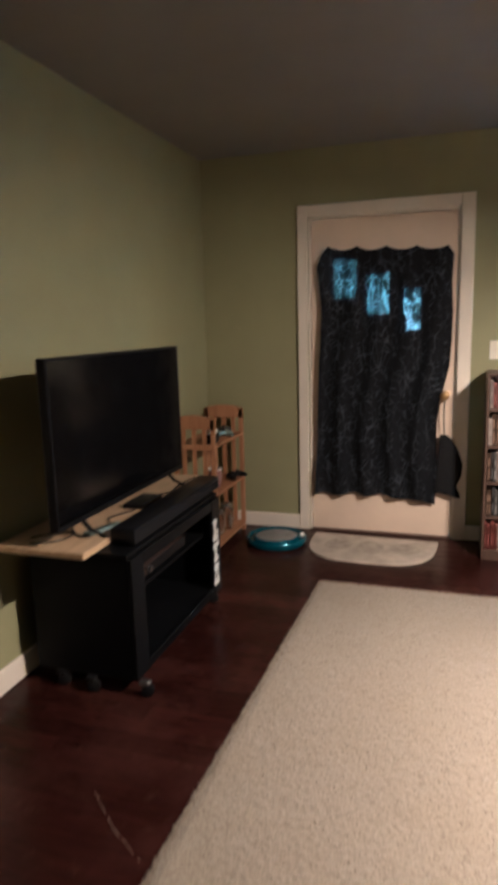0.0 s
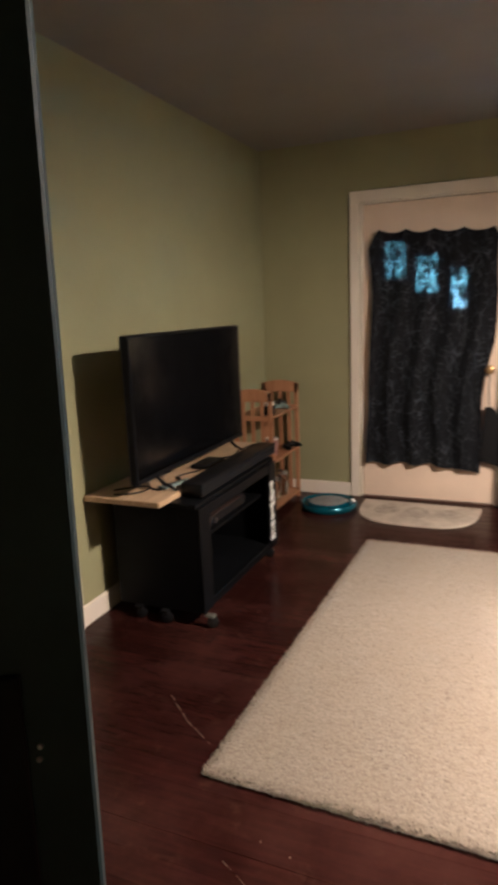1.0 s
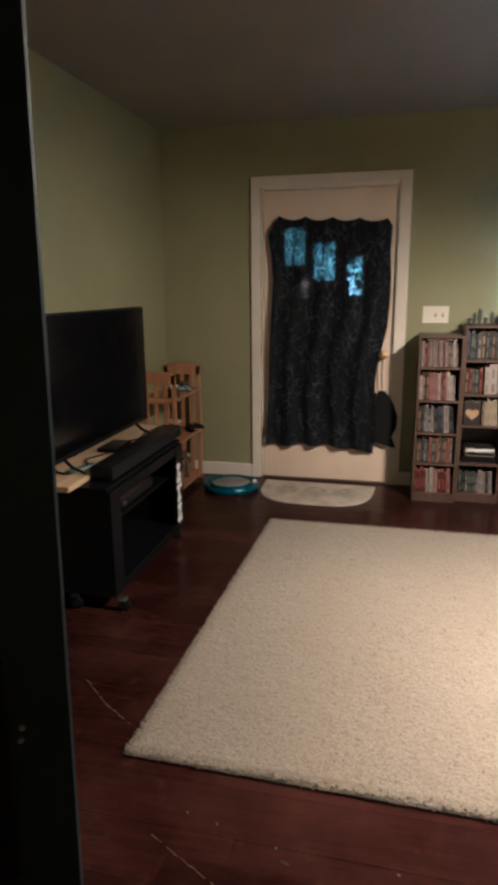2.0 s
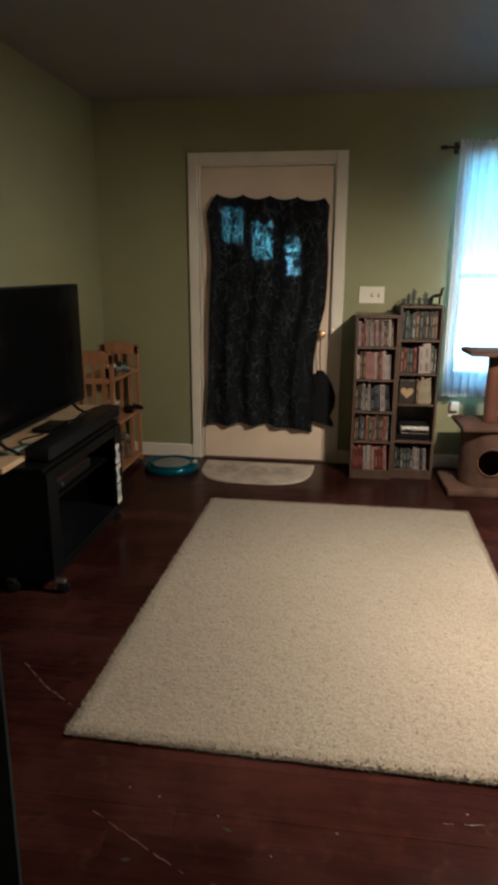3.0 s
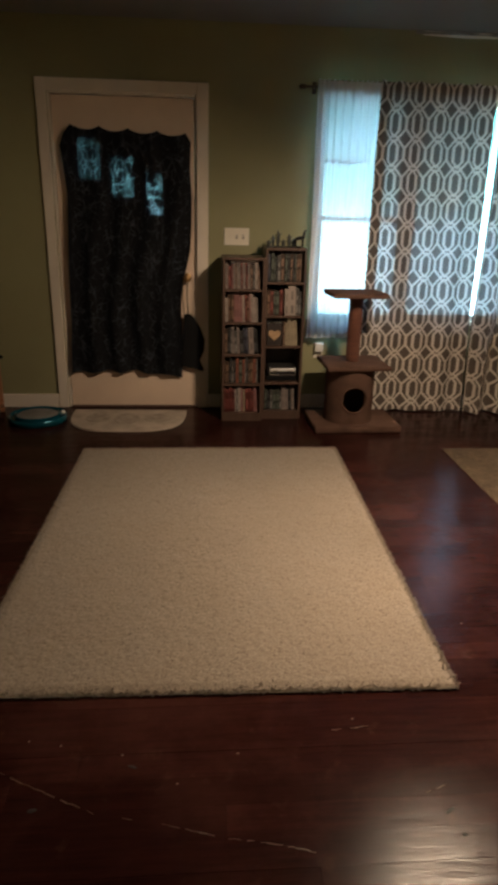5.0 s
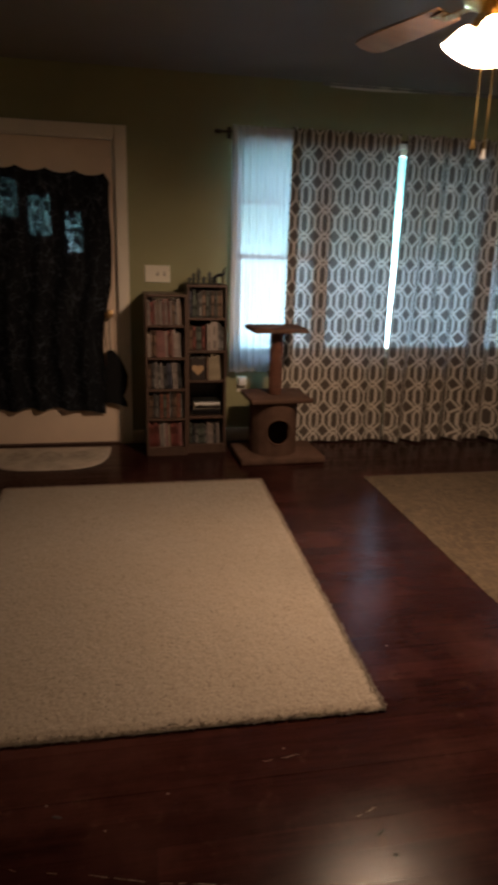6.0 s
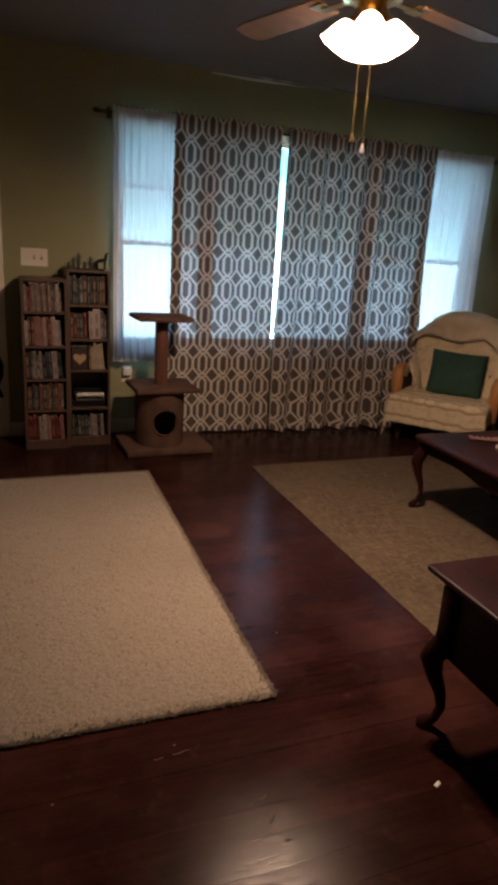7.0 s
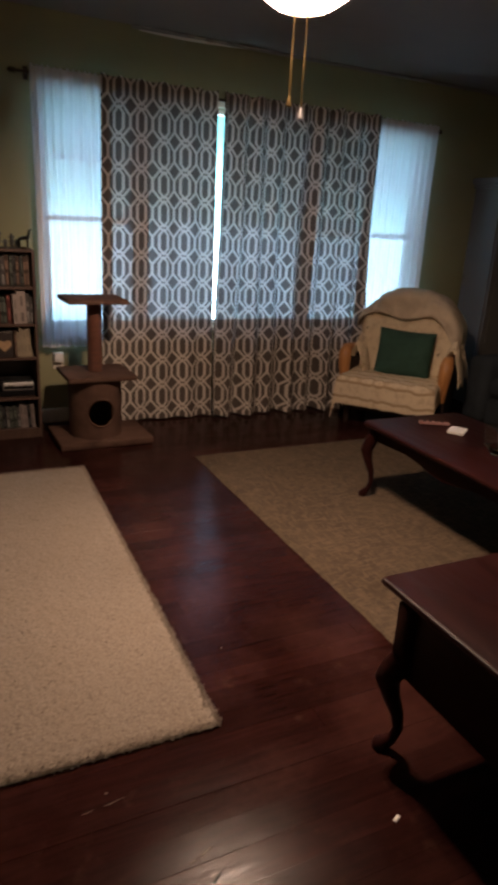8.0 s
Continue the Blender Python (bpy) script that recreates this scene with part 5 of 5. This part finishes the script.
def armchair():
    c = thing("armchair", "low wooden-armed armchair draped with a cream throw", "armchair")
    c.matrix_world = CHAIR_AT
    part("seat_base", B(-0.36, 0.36, -0.28, 0.26, 0.11, 0.25, bev=0.03, seg=3), M_UPHOLSTERY, c)
    bm = bmesh.new()
    box(bm, -0.36, 0.36, -0.33, 0.16, 0.251, 0.35, bev=0.045, seg=3)
    part("seat_cushion", bm, M_UPHOLSTERY, c, smooth=60)
    bm = bmesh.new()
    sheet(bm, back_form(0.375, 0.975, 0.135, 0.27), 30, 30)
    part("backrest", bm, M_UPHOLSTERY, c, smooth=70)
    for s in (-1, 1):
        bm = bmesh.new()
        box(bm, s * 0.395 - 0.03, s * 0.395 + 0.03, -0.13, 0.22, 0.11, 0.47, bev=0.02, seg=2)
        part("arm_panel", bm, M_UPHOLSTERY, c, smooth=60)
        bm = bmesh.new()
        tube(bm, [(s * 0.400, -0.135, 0.24), (s * 0.402, -0.158, 0.33), (s * 0.405, -0.172, 0.43), (s * 0.407, -0.172, 0.505), (s * 0.405, -0.140, 0.545), (s * 0.400, -0.06, 0.545), (s * 0.395, 0.16, 0.525)], [0.026, 0.038, 0.050, 0.052, 0.042, 0.036, 0.030], 12, 0.7)
        part("arm", bm, M_ARMWOOD, c, "curved honey-coloured wooden arm", smooth=60)
        for y in (-0.24, 0.22):
            bm = bmesh.new()
            lathe(bm, [(0.012, 0.0), (0.020, 0.03), (0.026, 0.09), (0.028, 0.112)], 12, Matrix.Translation((s * 0.32, y, 0)))
            part("leg", bm, M_UPHOLSTERY, c)
    return c


armchair()


def thick(ob, t=0.008):
    so = ob.modifiers.new("thick", "SOLIDIFY")
    so.thickness, so.offset = t, 1.0


def crease(x, y, z, a=0.018, b=0.007):
    return abs(noise.noise((x * 5, y * 5, z * 5))) * a * 1.5 + abs(noise.noise((x * 14, y * 14, z * 14))) * b * 1.6


def armchair_throws():
    # over the rounded back, falling wide on both sides
    form = back_form(0.40, 1.0, 0.105, 0.30)
    bm = bmesh.new()

    def over_back(u, v):
        x, y, z = form(u, v)
        n = crease(x, y, z)
        return (x * (1 + n * 1.2), y - (n if v < 0.5 else -n), z + n * 0.7)
    sheet(bm, over_back, 56, 60)
    thick(solid("throw_blanket", bm, M_THROW, "cream throw blanket with brown motifs over the armchair's back", "blanket", CHAIR_AT, smooth=80))
    # over the seat, its front edge and both sides
    bm = bmesh.new()

    def over_seat(u, v):
        s, q = (u - 0.5) * 2 * 0.50, 0.145 - v * 0.70
        dx, dy = max(0.0, abs(s) - 0.355), max(0.0, -0.345 - q)
        x = math.copysign(min(abs(s), 0.355) + min(dx, 0.03) + 0.25 * max(0.0, dx - 0.03) * (0.4 + dy * 3), s)
        y = max(q, -0.345) - min(dy, 0.025)
        if q > -0.10:
            dx *= 0.15
        n = crease(x + 1, y, s, 0.012, 0.005)
        z = 0.362 - max(0.0, dx - 0.012) - max(0.0, dy - 0.012) + n
        return (x, y - n * (1 if dy > 0.02 else 0), max(0.05, z))
    sheet(bm, over_seat, 60, 50)
    thick(solid("throw_blanket", bm, M_THROW, "cream striped throw over the armchair's seat, hanging down in front", "blanket", CHAIR_AT, smooth=80))
    # a second fold of cloth laid over the top of the back, its hem hanging in waves across the front
    flap = back_form(0.43, 1.035, 0.070, 0.335)
    bm = bmesh.new()

    def over_top(u, v):
        low = 0.245 + 0.030 * math.sin(u * 9 + 0.5) - 0.10 * max(0.0, u - 0.72) / 0.28 + 0.06 * max(0.0, 0.25 - u) / 0.25
        x, y, z = flap(u, low + (0.80 - low) * v)
        n = crease(x + 3, y, z, 0.036, 0.010)
        roll = 0.020 * math.exp(-(v / 0.06) ** 2)
        return (x * (1 + n * 0.8), y - (n + roll if v < 0.5 else -n), z + n * 0.5)
    sheet(bm, over_top, 60, 44)
    thick(solid("throw_blanket", bm, M_THROW_TOP, "plain cream blanket folded over the top of the armchair's back", "blanket", CHAIR_AT, smooth=80), 0.012)
    # cloth gathered between the back and the other arm
    bm = bmesh.new()

    def in_corner(u, v):
        a = (v - 0.5) * 2
        n = crease(u * 1.3, v, 7, 0.06, 0.02)
        return (-0.345 + a * 0.075 + 0.02 * math.sin(u * 6), -0.09 + u * 0.26, 0.585 - 0.20 * abs(a) ** 1.6 + n - 0.05 * (1 - u))
    sheet(bm, in_corner, 24, 24)
    thick(solid("throw_blanket", bm, M_THROW, "cream patterned cloth gathered beside the armchair's cushion", "blanket", CHAIR_AT, smooth=80))
    # bunched over one arm
    bm = bmesh.new()

    def over_arm(u, v):
        a = (v - 0.5) * 2
        x = 0.415 + a * 0.085 + 0.02 * math.sin(u * 7)
        z = 0.60 - 0.26 * abs(a) ** 1.7 + crease(u, v, 3, 0.05, 0.02)
        y = -0.10 + u * 0.32 + 0.03 * noise.noise((u * 3, v * 5, 3))
        return (x, y, z)
    sheet(bm, over_arm, 26, 26)
    thick(solid("throw_blanket", bm, M_THROW, "cream patterned cloth bunched over the armchair's arm", "blanket", CHAIR_AT, smooth=80))


armchair_throws()


def cushion():
    bm = bmesh.new()
    for sgn in (1, -1):
        def f(u, v, sgn=sgn):
            a, b = (u - 0.5) * 2, (v - 0.5) * 2
            puff = ((1 - a ** 4) * (1 - b ** 4)) ** 0.6
            n = noise.noise((a * 2.2, b * 2.2, 4)) * 0.016 - 0.014 * math.exp(-((b + 0.35 - 0.12 * math.sin(3 * a)) / 0.10) ** 2) - 0.008 * math.exp(-((b - 0.45 - 0.2 * a) / 0.08) ** 2)
            return (a * 0.225 * (1 - 0.05 * (1 - b * b)), -sgn * puff * (0.065 + n), b * 0.180 * (1 - 0.06 * (1 - a * a)))
        sheet(bm, f, 26, 24)
    bmesh.ops.remove_doubles(bm, verts=bm.verts, dist=0.002)
    solid("cushion", bm, M_GREEN, "green cloth cushion propped on the armchair", "cushion", CHAIR_AT @ pose(0.03, 0.01, 0.525, -18, 2, 10), smooth=80)


cushion()


# ---- tables with cabriole legs ----
def cabriole(bm, x, y, h, sx, sy, k=1.0):
    pts, rad = [], []
    for s, off, r in ((1.0, 0.0, 0.030), (0.88, 0.012, 0.034), (0.76, 0.022, 0.033), (0.60, 0.012, 0.024), (0.42, -0.004, 0.018), (0.26, -0.010, 0.014), (0.13, -0.002, 0.014), (0.07, 0.010, 0.019), (0.035, 0.017, 0.024), (0.0, 0.018, 0.022)):
        pts.append((x + sx * off * k, y + sy * off * k, h * s))
        rad.append(r * k)
    tube(bm, pts, rad, 12)


def rounded_top(bm, w, d, z0, z1, r, lip):
    """A table top with rounded corners and a moulded edge."""
    def outline(g):
        out = []
        for cx, cy, a0 in ((w / 2 - r, d / 2 - r, 0), (-w / 2 + r, d / 2 - r, 90), (-w / 2 + r, -d / 2 + r, 180), (w / 2 - r, -d / 2 + r, 270)):
            for i in range(7):
                a = radians(a0 + 15 * i)
                out.append((cx + (r + g) * math.cos(a), cy + (r + g) * math.sin(a)))
        return out
    rings = []
    for g, z in ((-lip, z0), (-lip * 0.3, z0 + (z1 - z0) * 0.3), (0, z0 + (z1 - z0) * 0.55), (-lip * 0.15, z1 - 0.003), (-lip * 0.5, z1)):
        rings.append([bm.verts.new((x, y, z)) for x, y in outline(g)])
    n = len(rings[0])
    for a, b in zip(rings, rings[1:]):
        for i in range(n):
            bm.faces.new((a[i], a[(i + 1) % n], b[(i + 1) % n], b[i]))
    bm.faces.new(rings[0][::-1])
    bm.faces.new(rings[-1])


def cabriole_table(name, label, cat, at, turn, w, d, h, apron, scallop, k, inset=(0.055, 0.055), corner=0.045):
    t = thing(name, label, cat, at, turn)
    bm = bmesh.new()
    rounded_top(bm, w, d, h - 0.026, h, corner, 0.014)
    part("tabletop", bm, M_CHERRY, t, "polished dark cherry top", smooth=40)
    iw, idp = w / 2 - inset[0], d / 2 - inset[1]
    z1 = h - 0.0265
    for axis, sgn in (("x", 1), ("x", -1), ("y", 1), ("y", -1)):
        bm = bmesh.new()
        L = iw if axis == "x" else idp
        n = 20
        top, bot = [], []
        for layer in (0, 1):
            o = (idp if axis == "x" else iw) - layer * 0.018
            tr, br = [], []
            for i in range(n + 1):
                s = -L + 2 * L * i / n
                drop = apron + scallop * (math.cos(math.pi * abs(s / L) * 2) * 0.5 + 0.5) * (1 if abs(s / L) < 0.5 else 0.25)
                p = (s, sgn * o) if axis == "x" else (sgn * o, s)
                tr.append(bm.verts.new((*p, z1)))
                br.append(bm.verts.new((*p, z1 - drop)))
            top.append(tr)
            bot.append(br)
        for i in range(n):
            for q in ((top[0][i], top[0][i + 1], bot[0][i + 1], bot[0][i]), (top[1][i + 1], top[1][i], bot[1][i], bot[1][i + 1]), (bot[0][i], bot[0][i + 1], bot[1][i + 1], bot[1][i]), (top[0][i + 1], top[0][i], top[1][i], top[1][i + 1])):
                bm.faces.new(q)
        for i in (0, n):
            bm.faces.new((top[0][i], top[1][i], bot[1][i], bot[0][i]))
        part("apron", bm, M_CHERRY, t, smooth=40)
    for sx in (-1, 1):
        for sy in (-1, 1):
            bm = bmesh.new()
            box(bm, sx * iw - 0.024, sx * iw + 0.024, sy * idp - 0.024, sy * idp + 0.024, z1 - apron * 0.98, z1, bev=0.004)
            cabriole(bm, sx * iw, sy * idp, z1 - apron * 0.75, sx, sy, k)
            part("leg", bm, M_CHERRY, t, smooth=50)
    return t


cabriole_table("coffee_table", "long dark cherry coffee table with cabriole legs", "coffee table", (4.15, -2.32, 0.010), 0, 0.66, 1.18, 0.42, 0.062, 0.035, 1.0)
cabriole_table("end_table", "dark cherry end table with cabriole legs", "end table", (3.166, -3.555, 0.0), 0, 0.62, 0.70, 0.504, 0.225, 0.0, 1.05, (0.030, 0.105), 0.014)

# things on the coffee table
CT = 0.4305
nb = thing("notepad", "white notepad lying on the coffee table", "notepad", (4.20, -2.04, CT), 35)
part("pages", B(-0.055, 0.055, -0.04, 0.04, 0, 0.010, bev=0.001), M_PAPER, nb)
part("cover", B(-0.056, 0.056, -0.041, 0.041, 0.0102, 0.0115), M_WHITE, nb)
rm = thing("remote_control", "dark remote control on the coffee table", "remote control", (4.17, -1.90, CT), -30)
part("case", B(-0.08, 0.08, -0.02, 0.02, 0, 0.016, bev=0.004), M_MUG, rm)
for k in range(4):
    part("button", B(-0.06 + k * 0.03, -0.045 + k * 0.03, -0.01, 0.01, 0.0162, 0.018), M_PLASTIC, rm)
gl = thing("drinking_glass", "clear drinking glass on the coffee table", "glass", (4.21, -2.26, CT))
bm = bmesh.new()
lathe(bm, [(0.028, 0), (0.030, 0.004), (0.036, 0.095), (0.0335, 0.095), (0.028, 0.010), (0.005, 0.009)], 24)
part("tumbler", bm, M_GLASS, gl, smooth=60)
bm = bmesh.new()
lathe(bm, [(0.0335, 0.0952), (0.036, 0.0952), (0.0355, 0.0975)], 24, caps=False)
part("rim", bm, M_GLASS, gl)
ash = thing("glass_dish", "low clear glass dish on the coffee table", "dish", (4.16, -2.37, CT))
bm = bmesh.new()
lathe(bm, [(0.045, 0), (0.062, 0.03), (0.057, 0.03), (0.04, 0.008), (0.005, 0.007)], 24)
part("bowl", bm, M_GLASS, ash, smooth=60)
bm = bmesh.new()
lathe(bm, [(0.057, 0.0302), (0.063, 0.0302), (0.060, 0.034)], 24, caps=False)
part("rim", bm, M_GLASS, ash)


# ---- dark sofa and white cabinet in the far corner ----
sofa = thing("sofa", "charcoal grey cloth sofa beside the armchair", "sofa", (5.83, -1.75, 0.0))
part("seat_base", B(-0.40, 0.45, -0.95, 0.72, 0.06, 0.28, bev=0.03, seg=2), M_SOFA, sofa)
part("backrest", B(0.25, 0.50, -0.95, 0.72, 0.281, 0.82, bev=0.07, seg=3), M_SOFA, sofa, smooth=60)
part("arm", B(-0.44, 0.45, 0.721, 0.94, 0.06, 0.56, bev=0.07, seg=3), M_SOFA, sofa, smooth=60)
part("arm", B(-0.44, 0.45, -1.17, -0.951, 0.06, 0.56, bev=0.07, seg=3), M_SOFA, sofa, smooth=60)
for k in range(2):
    y0 = -0.94 + k * 0.83
    part("seat_cushion", B(-0.42, 0.249, y0, y0 + 0.82, 0.281, 0.43, bev=0.05, seg=3), M_SOFA, sofa, smooth=60)
for x in (-0.34, 0.38):
    for y in (-1.08, 0.84):
        part("leg", B(x - 0.03, x + 0.03, y - 0.03, y + 0.03, 0, 0.0595), M_CASEWOOD, sofa)

cab = thing("cabinet", "tall pale painted cabinet with a moulded cornice", "cabinet", (5.955, -0.33, 0.0))
part("body", B(0, 0.55, 0.01, 0.31, 0.0, 1.76, bev=0.004), M_CABINET, cab)
bm = bmesh.new()
box(bm, -0.02, 0.56, -0.012, 0.315, 1.7605, 1.79, bev=0.006)
box(bm, -0.045, 0.565, -0.035, 0.315, 1.7905, 1.84, bev=0.012, seg=2)
part("cornice", bm, M_CABINET, cab)
for k in range(2):
    x0 = 0.015 + k * 0.262
    d = part("door", B(x0, x0 + 0.256, -0.010, 0.0095, 0.08, 1.72, bev=0.003), M_CABINET, cab)
    for j in range(4):
        part("door_panel", B(x0 + 0.05, x0 + 0.206, -0.014, -0.0102, 0.14 + j * 0.39, 0.46 + j * 0.39, bev=0.003), M_CABINET, d)
    bm = bmesh.new()
    bmesh.ops.create_uvsphere(bm, u_segments=14, v_segments=10, radius=0.012, matrix=Matrix.Translation((x0 + (0.236 if k == 0 else 0.02), -0.024, 0.95)))
    part("knob", bm, M_BRASS, d, smooth=80)


# ---- black door standing open beside the camera's way ----
def black_door():
    d = thing("door_2", "black painted interior door standing open", "door", (1.385, -4.063, 0.012), 214, kind="structure")
    d.matrix_world = d.matrix_world @ pose(0, 0, 0, 0, -0.8, 0)
    W = 0.76
    bm = bmesh.new()
    box(bm, 0, W, -0.036, 0.0, 0, 2.03, bev=0.003)
    part("door_leaf", bm, M_BLACKDOOR, d)
    bm = bmesh.new()
    box(bm, 0.065, 0.30, 0.0004, 0.006, 0.76, 1.03, bev=0.002)
    part("push_plate", bm, M_PLASTIC, d, "flat black plate screwed to the door")
    for x, z in ((0.052, 0.945), (0.054, 0.930), (0.085, 1.235)):
        bm = bmesh.new()
        lathe(bm, [(0.0035, 0.0), (0.0028, 0.002)], 10, pose(x, 0.0005, z, -90, 0, 0))
        part("screw_head", bm, M_STEEL, d)


black_door()


# ---- laundry machine seen through the doorway ----
wash = thing("washing_machine", "white top-loading washing machine in the hall", "washing machine", (-0.50, -2.09, 0.0))
part("body", B(-0.33, 0.33, -0.32, 0.30, 0.02, 0.90, bev=0.012, seg=2), M_WHITE, wash)
part("lid", B(-0.31, 0.31, -0.30, 0.20, 0.9005, 0.925, bev=0.008, seg=2), M_WHITE, wash)
part("control_panel", B(-0.33, 0.33, 0.205, 0.30, 0.9005, 1.05, bev=0.02, seg=2), M_WHITE, wash)
for k in range(3):
    bm = bmesh.new()
    lathe(bm, [(0.024, 0.0), (0.022, 0.02)], 16, pose(-0.2 + 0.2 * k, 0.2045, 0.985, 90, 0, 0))
    part("dial", bm, M_PLASTIC, wash)
for x in (-0.28, 0.28):
    for y in (-0.27, 0.25):
        part("foot", B(x - 0.02, x + 0.02, y - 0.02, y + 0.02, 0, 0.0195), M_PLASTIC, wash)
bask = thing("basket", "dark wicker basket standing on the washing machine", "basket", (-0.36, -2.22, 0.9255))
bm = bmesh.new()
lathe(bm, [(0.11, 0.0), (0.125, 0.03), (0.13, 0.09), (0.135, 0.12), (0.125, 0.12), (0.118, 0.03), (0.02, 0.012)], 24)
part("bowl", bm, M_CASEWOOD, bask)
bm = bmesh.new()
lathe(bm, [(0.124, 0.1202), (0.138, 0.1202), (0.140, 0.130), (0.126, 0.131)], 24, caps=False)
part("rim", bm, M_CASEDARK, bask)


# ---- floorboards ----
floor = thing("floor", "worn dark red-brown stained wooden floorboards", "floor", (0, 0, 0), kind="structure")
part("subfloor", B(-0.15, ROOM_X + 0.15, ROOM_Y - 0.15, 0.15, -0.12, -0.008), M_SUB, floor)
BOARD = 0.0857
LENGTHS = (2.4, 3.0, 3.6, 4.2)
boards = {}
for L in LENGTHS:
    bm = bmesh.new()
    w = BOARD - 0.0003
    e = 0.0004
    lo = [bm.verts.new(p) for p in ((0, 0, -0.007), (L - 0.0004, 0, -0.007), (L - 0.0004, w, -0.007), (0, w, -0.007))]
    hi = [bm.verts.new(p) for p in ((e, e, 0), (L - 0.0004 - e, e, 0), (L - 0.0004 - e, w - e, 0), (e, w - e, 0))]
    mid = [bm.verts.new(p) for p in ((0, 0, -0.0003), (L - 0.0004, 0, -0.0003), (L - 0.0004, w, -0.0003), (0, w, -0.0016))]
    bm.faces.new(hi)
    for a, b in ((lo, mid), (mid, hi)):
        for i in range(4):
            j = (i + 1) % 4
            bm.faces.new((a[i], a[j], b[j], b[i]))
    boards[L] = mesh_of("floorboard", bm, M_FLOOR)
rng = random.Random(11)
y = 0.0
count = 0
while y > ROOM_Y - 0.05:
    y -= BOARD
    x = -rng.uniform(0.2, 2.2)
    while x < ROOM_X:
        L = rng.choice(LENGTHS)
        ob = new("floorboard", boards[L])
        ob.parent = floor
        ob.location = (x, y, rng.uniform(-0.00012, 0.0))
        ob.rotation_euler = (radians(rng.uniform(-0.65, 0.65)), 0, 0)
        x += L
        count += 1

# pale scuffs dragged across the boards
def scuff(pts, w):
    bm = bmesh.new()
    rg = random.Random(len(pts))
    P = [Vector((*p, 0.0)) for p in pts]
    dense = []
    for a, b in zip(P, P[1:]):
        for k in range(8):
            dense.append(a.lerp(b, k / 8) + Vector((rg.uniform(-1, 1) * 0.002, rg.uniform(-1, 1) * 0.002, 0)))
    dense.append(P[-1])
    for i, (a, b) in enumerate(zip(dense, dense[1:])):
        if rg.random() < 0.22:
            continue
        d = (b - a).normalized()
        s = Vector((-d.y, d.x, 0)) * w * rg.uniform(0.35, 1.0)
        lo = [bm.verts.new((q.x, q.y, 0.0003)) for q in (a - s, b - s, b + s, a + s)]
        hi = [bm.verts.new((q.x, q.y, 0.0010)) for q in (a - s * 0.6, b - s * 0.6, b + s * 0.6, a + s * 0.6)]
        bm.faces.new(hi)
        for k in range(4):
            j = (k + 1) % 4
            bm.faces.new((lo[k], lo[j], hi[j], hi[k]))
    part("scuff_mark", bm, M_SCUFF, floor, "pale scuff across the boards")


scuff([(1.14, -3.29), (1.28, -3.366), (1.42, -3.436), (1.61, -3.48), (1.744, -3.521), (1.862, -3.541), (1.944, -3.566)], 0.0017)
scuff([(0.638, -2.683), (0.71, -2.75), (0.79, -2.818), (0.906, -2.89)], 0.0026)
scuff([(2.05, -3.20), (2.16, -3.19)], 0.002)
scuff([(2.25, -3.42), (2.31, -3.40)], 0.002)

# bits on the boards
bm = bmesh.new()
sheet(bm, lambda u, v: ((u - 0.5) * 0.022, (v - 0.5) * 0.010, 0.0012 + 0.004 * (u - 0.4) ** 2 + 0.002 * math.sin(v * 3)), 6, 4)
thick(solid("paper_scrap", bm, M_PAPER, "tiny white paper scrap on the floorboards", "scrap", pose(2.764, -3.505, 0.0005, 0, 0, 25)), 0.0008)
M_GOUGE = plain("dark gouged wood", (0.010, 0.006, 0.005), 0.8)
for gx, gy, gw, gh, ga in ((2.295, -3.473, 0.017, 0.0042, 35), (2.306, -3.54, 0.008, 0.006, 0), (1.27, -3.42, 0.012, 0.006, 10), (1.5, -3.30, 0.014, 0.005, -20)):
    bm = bmesh.new()
    lathe(bm, [(1.0, 0.0002), (0.8, 0.0009)], 9, pose(gx, gy, 0, 0, 0, ga) @ Matrix.Diagonal((gw, gh, 1, 1)))
    part("gouge", bm, M_GOUGE, floor, "dark gouge in the boards")
for gx, gy in ((1.30, -3.22), (1.47, -3.26), (1.21, -3.20), (1.62, -3.36), (2.12, -3.16), (2.30, -3.05), (1.78, -3.27), (2.62, -2.72)):
    bm = bmesh.new()
    lathe(bm, [(1.0, 0.0002), (0.7, 0.0008)], 7, pose(gx, gy, 0, 0, 0, gx * 90) @ Matrix.Diagonal((0.0045, 0.003, 1, 1)))
    part("paint_speck", bm, M_SCUFF, floor, "pale speck on the boards")
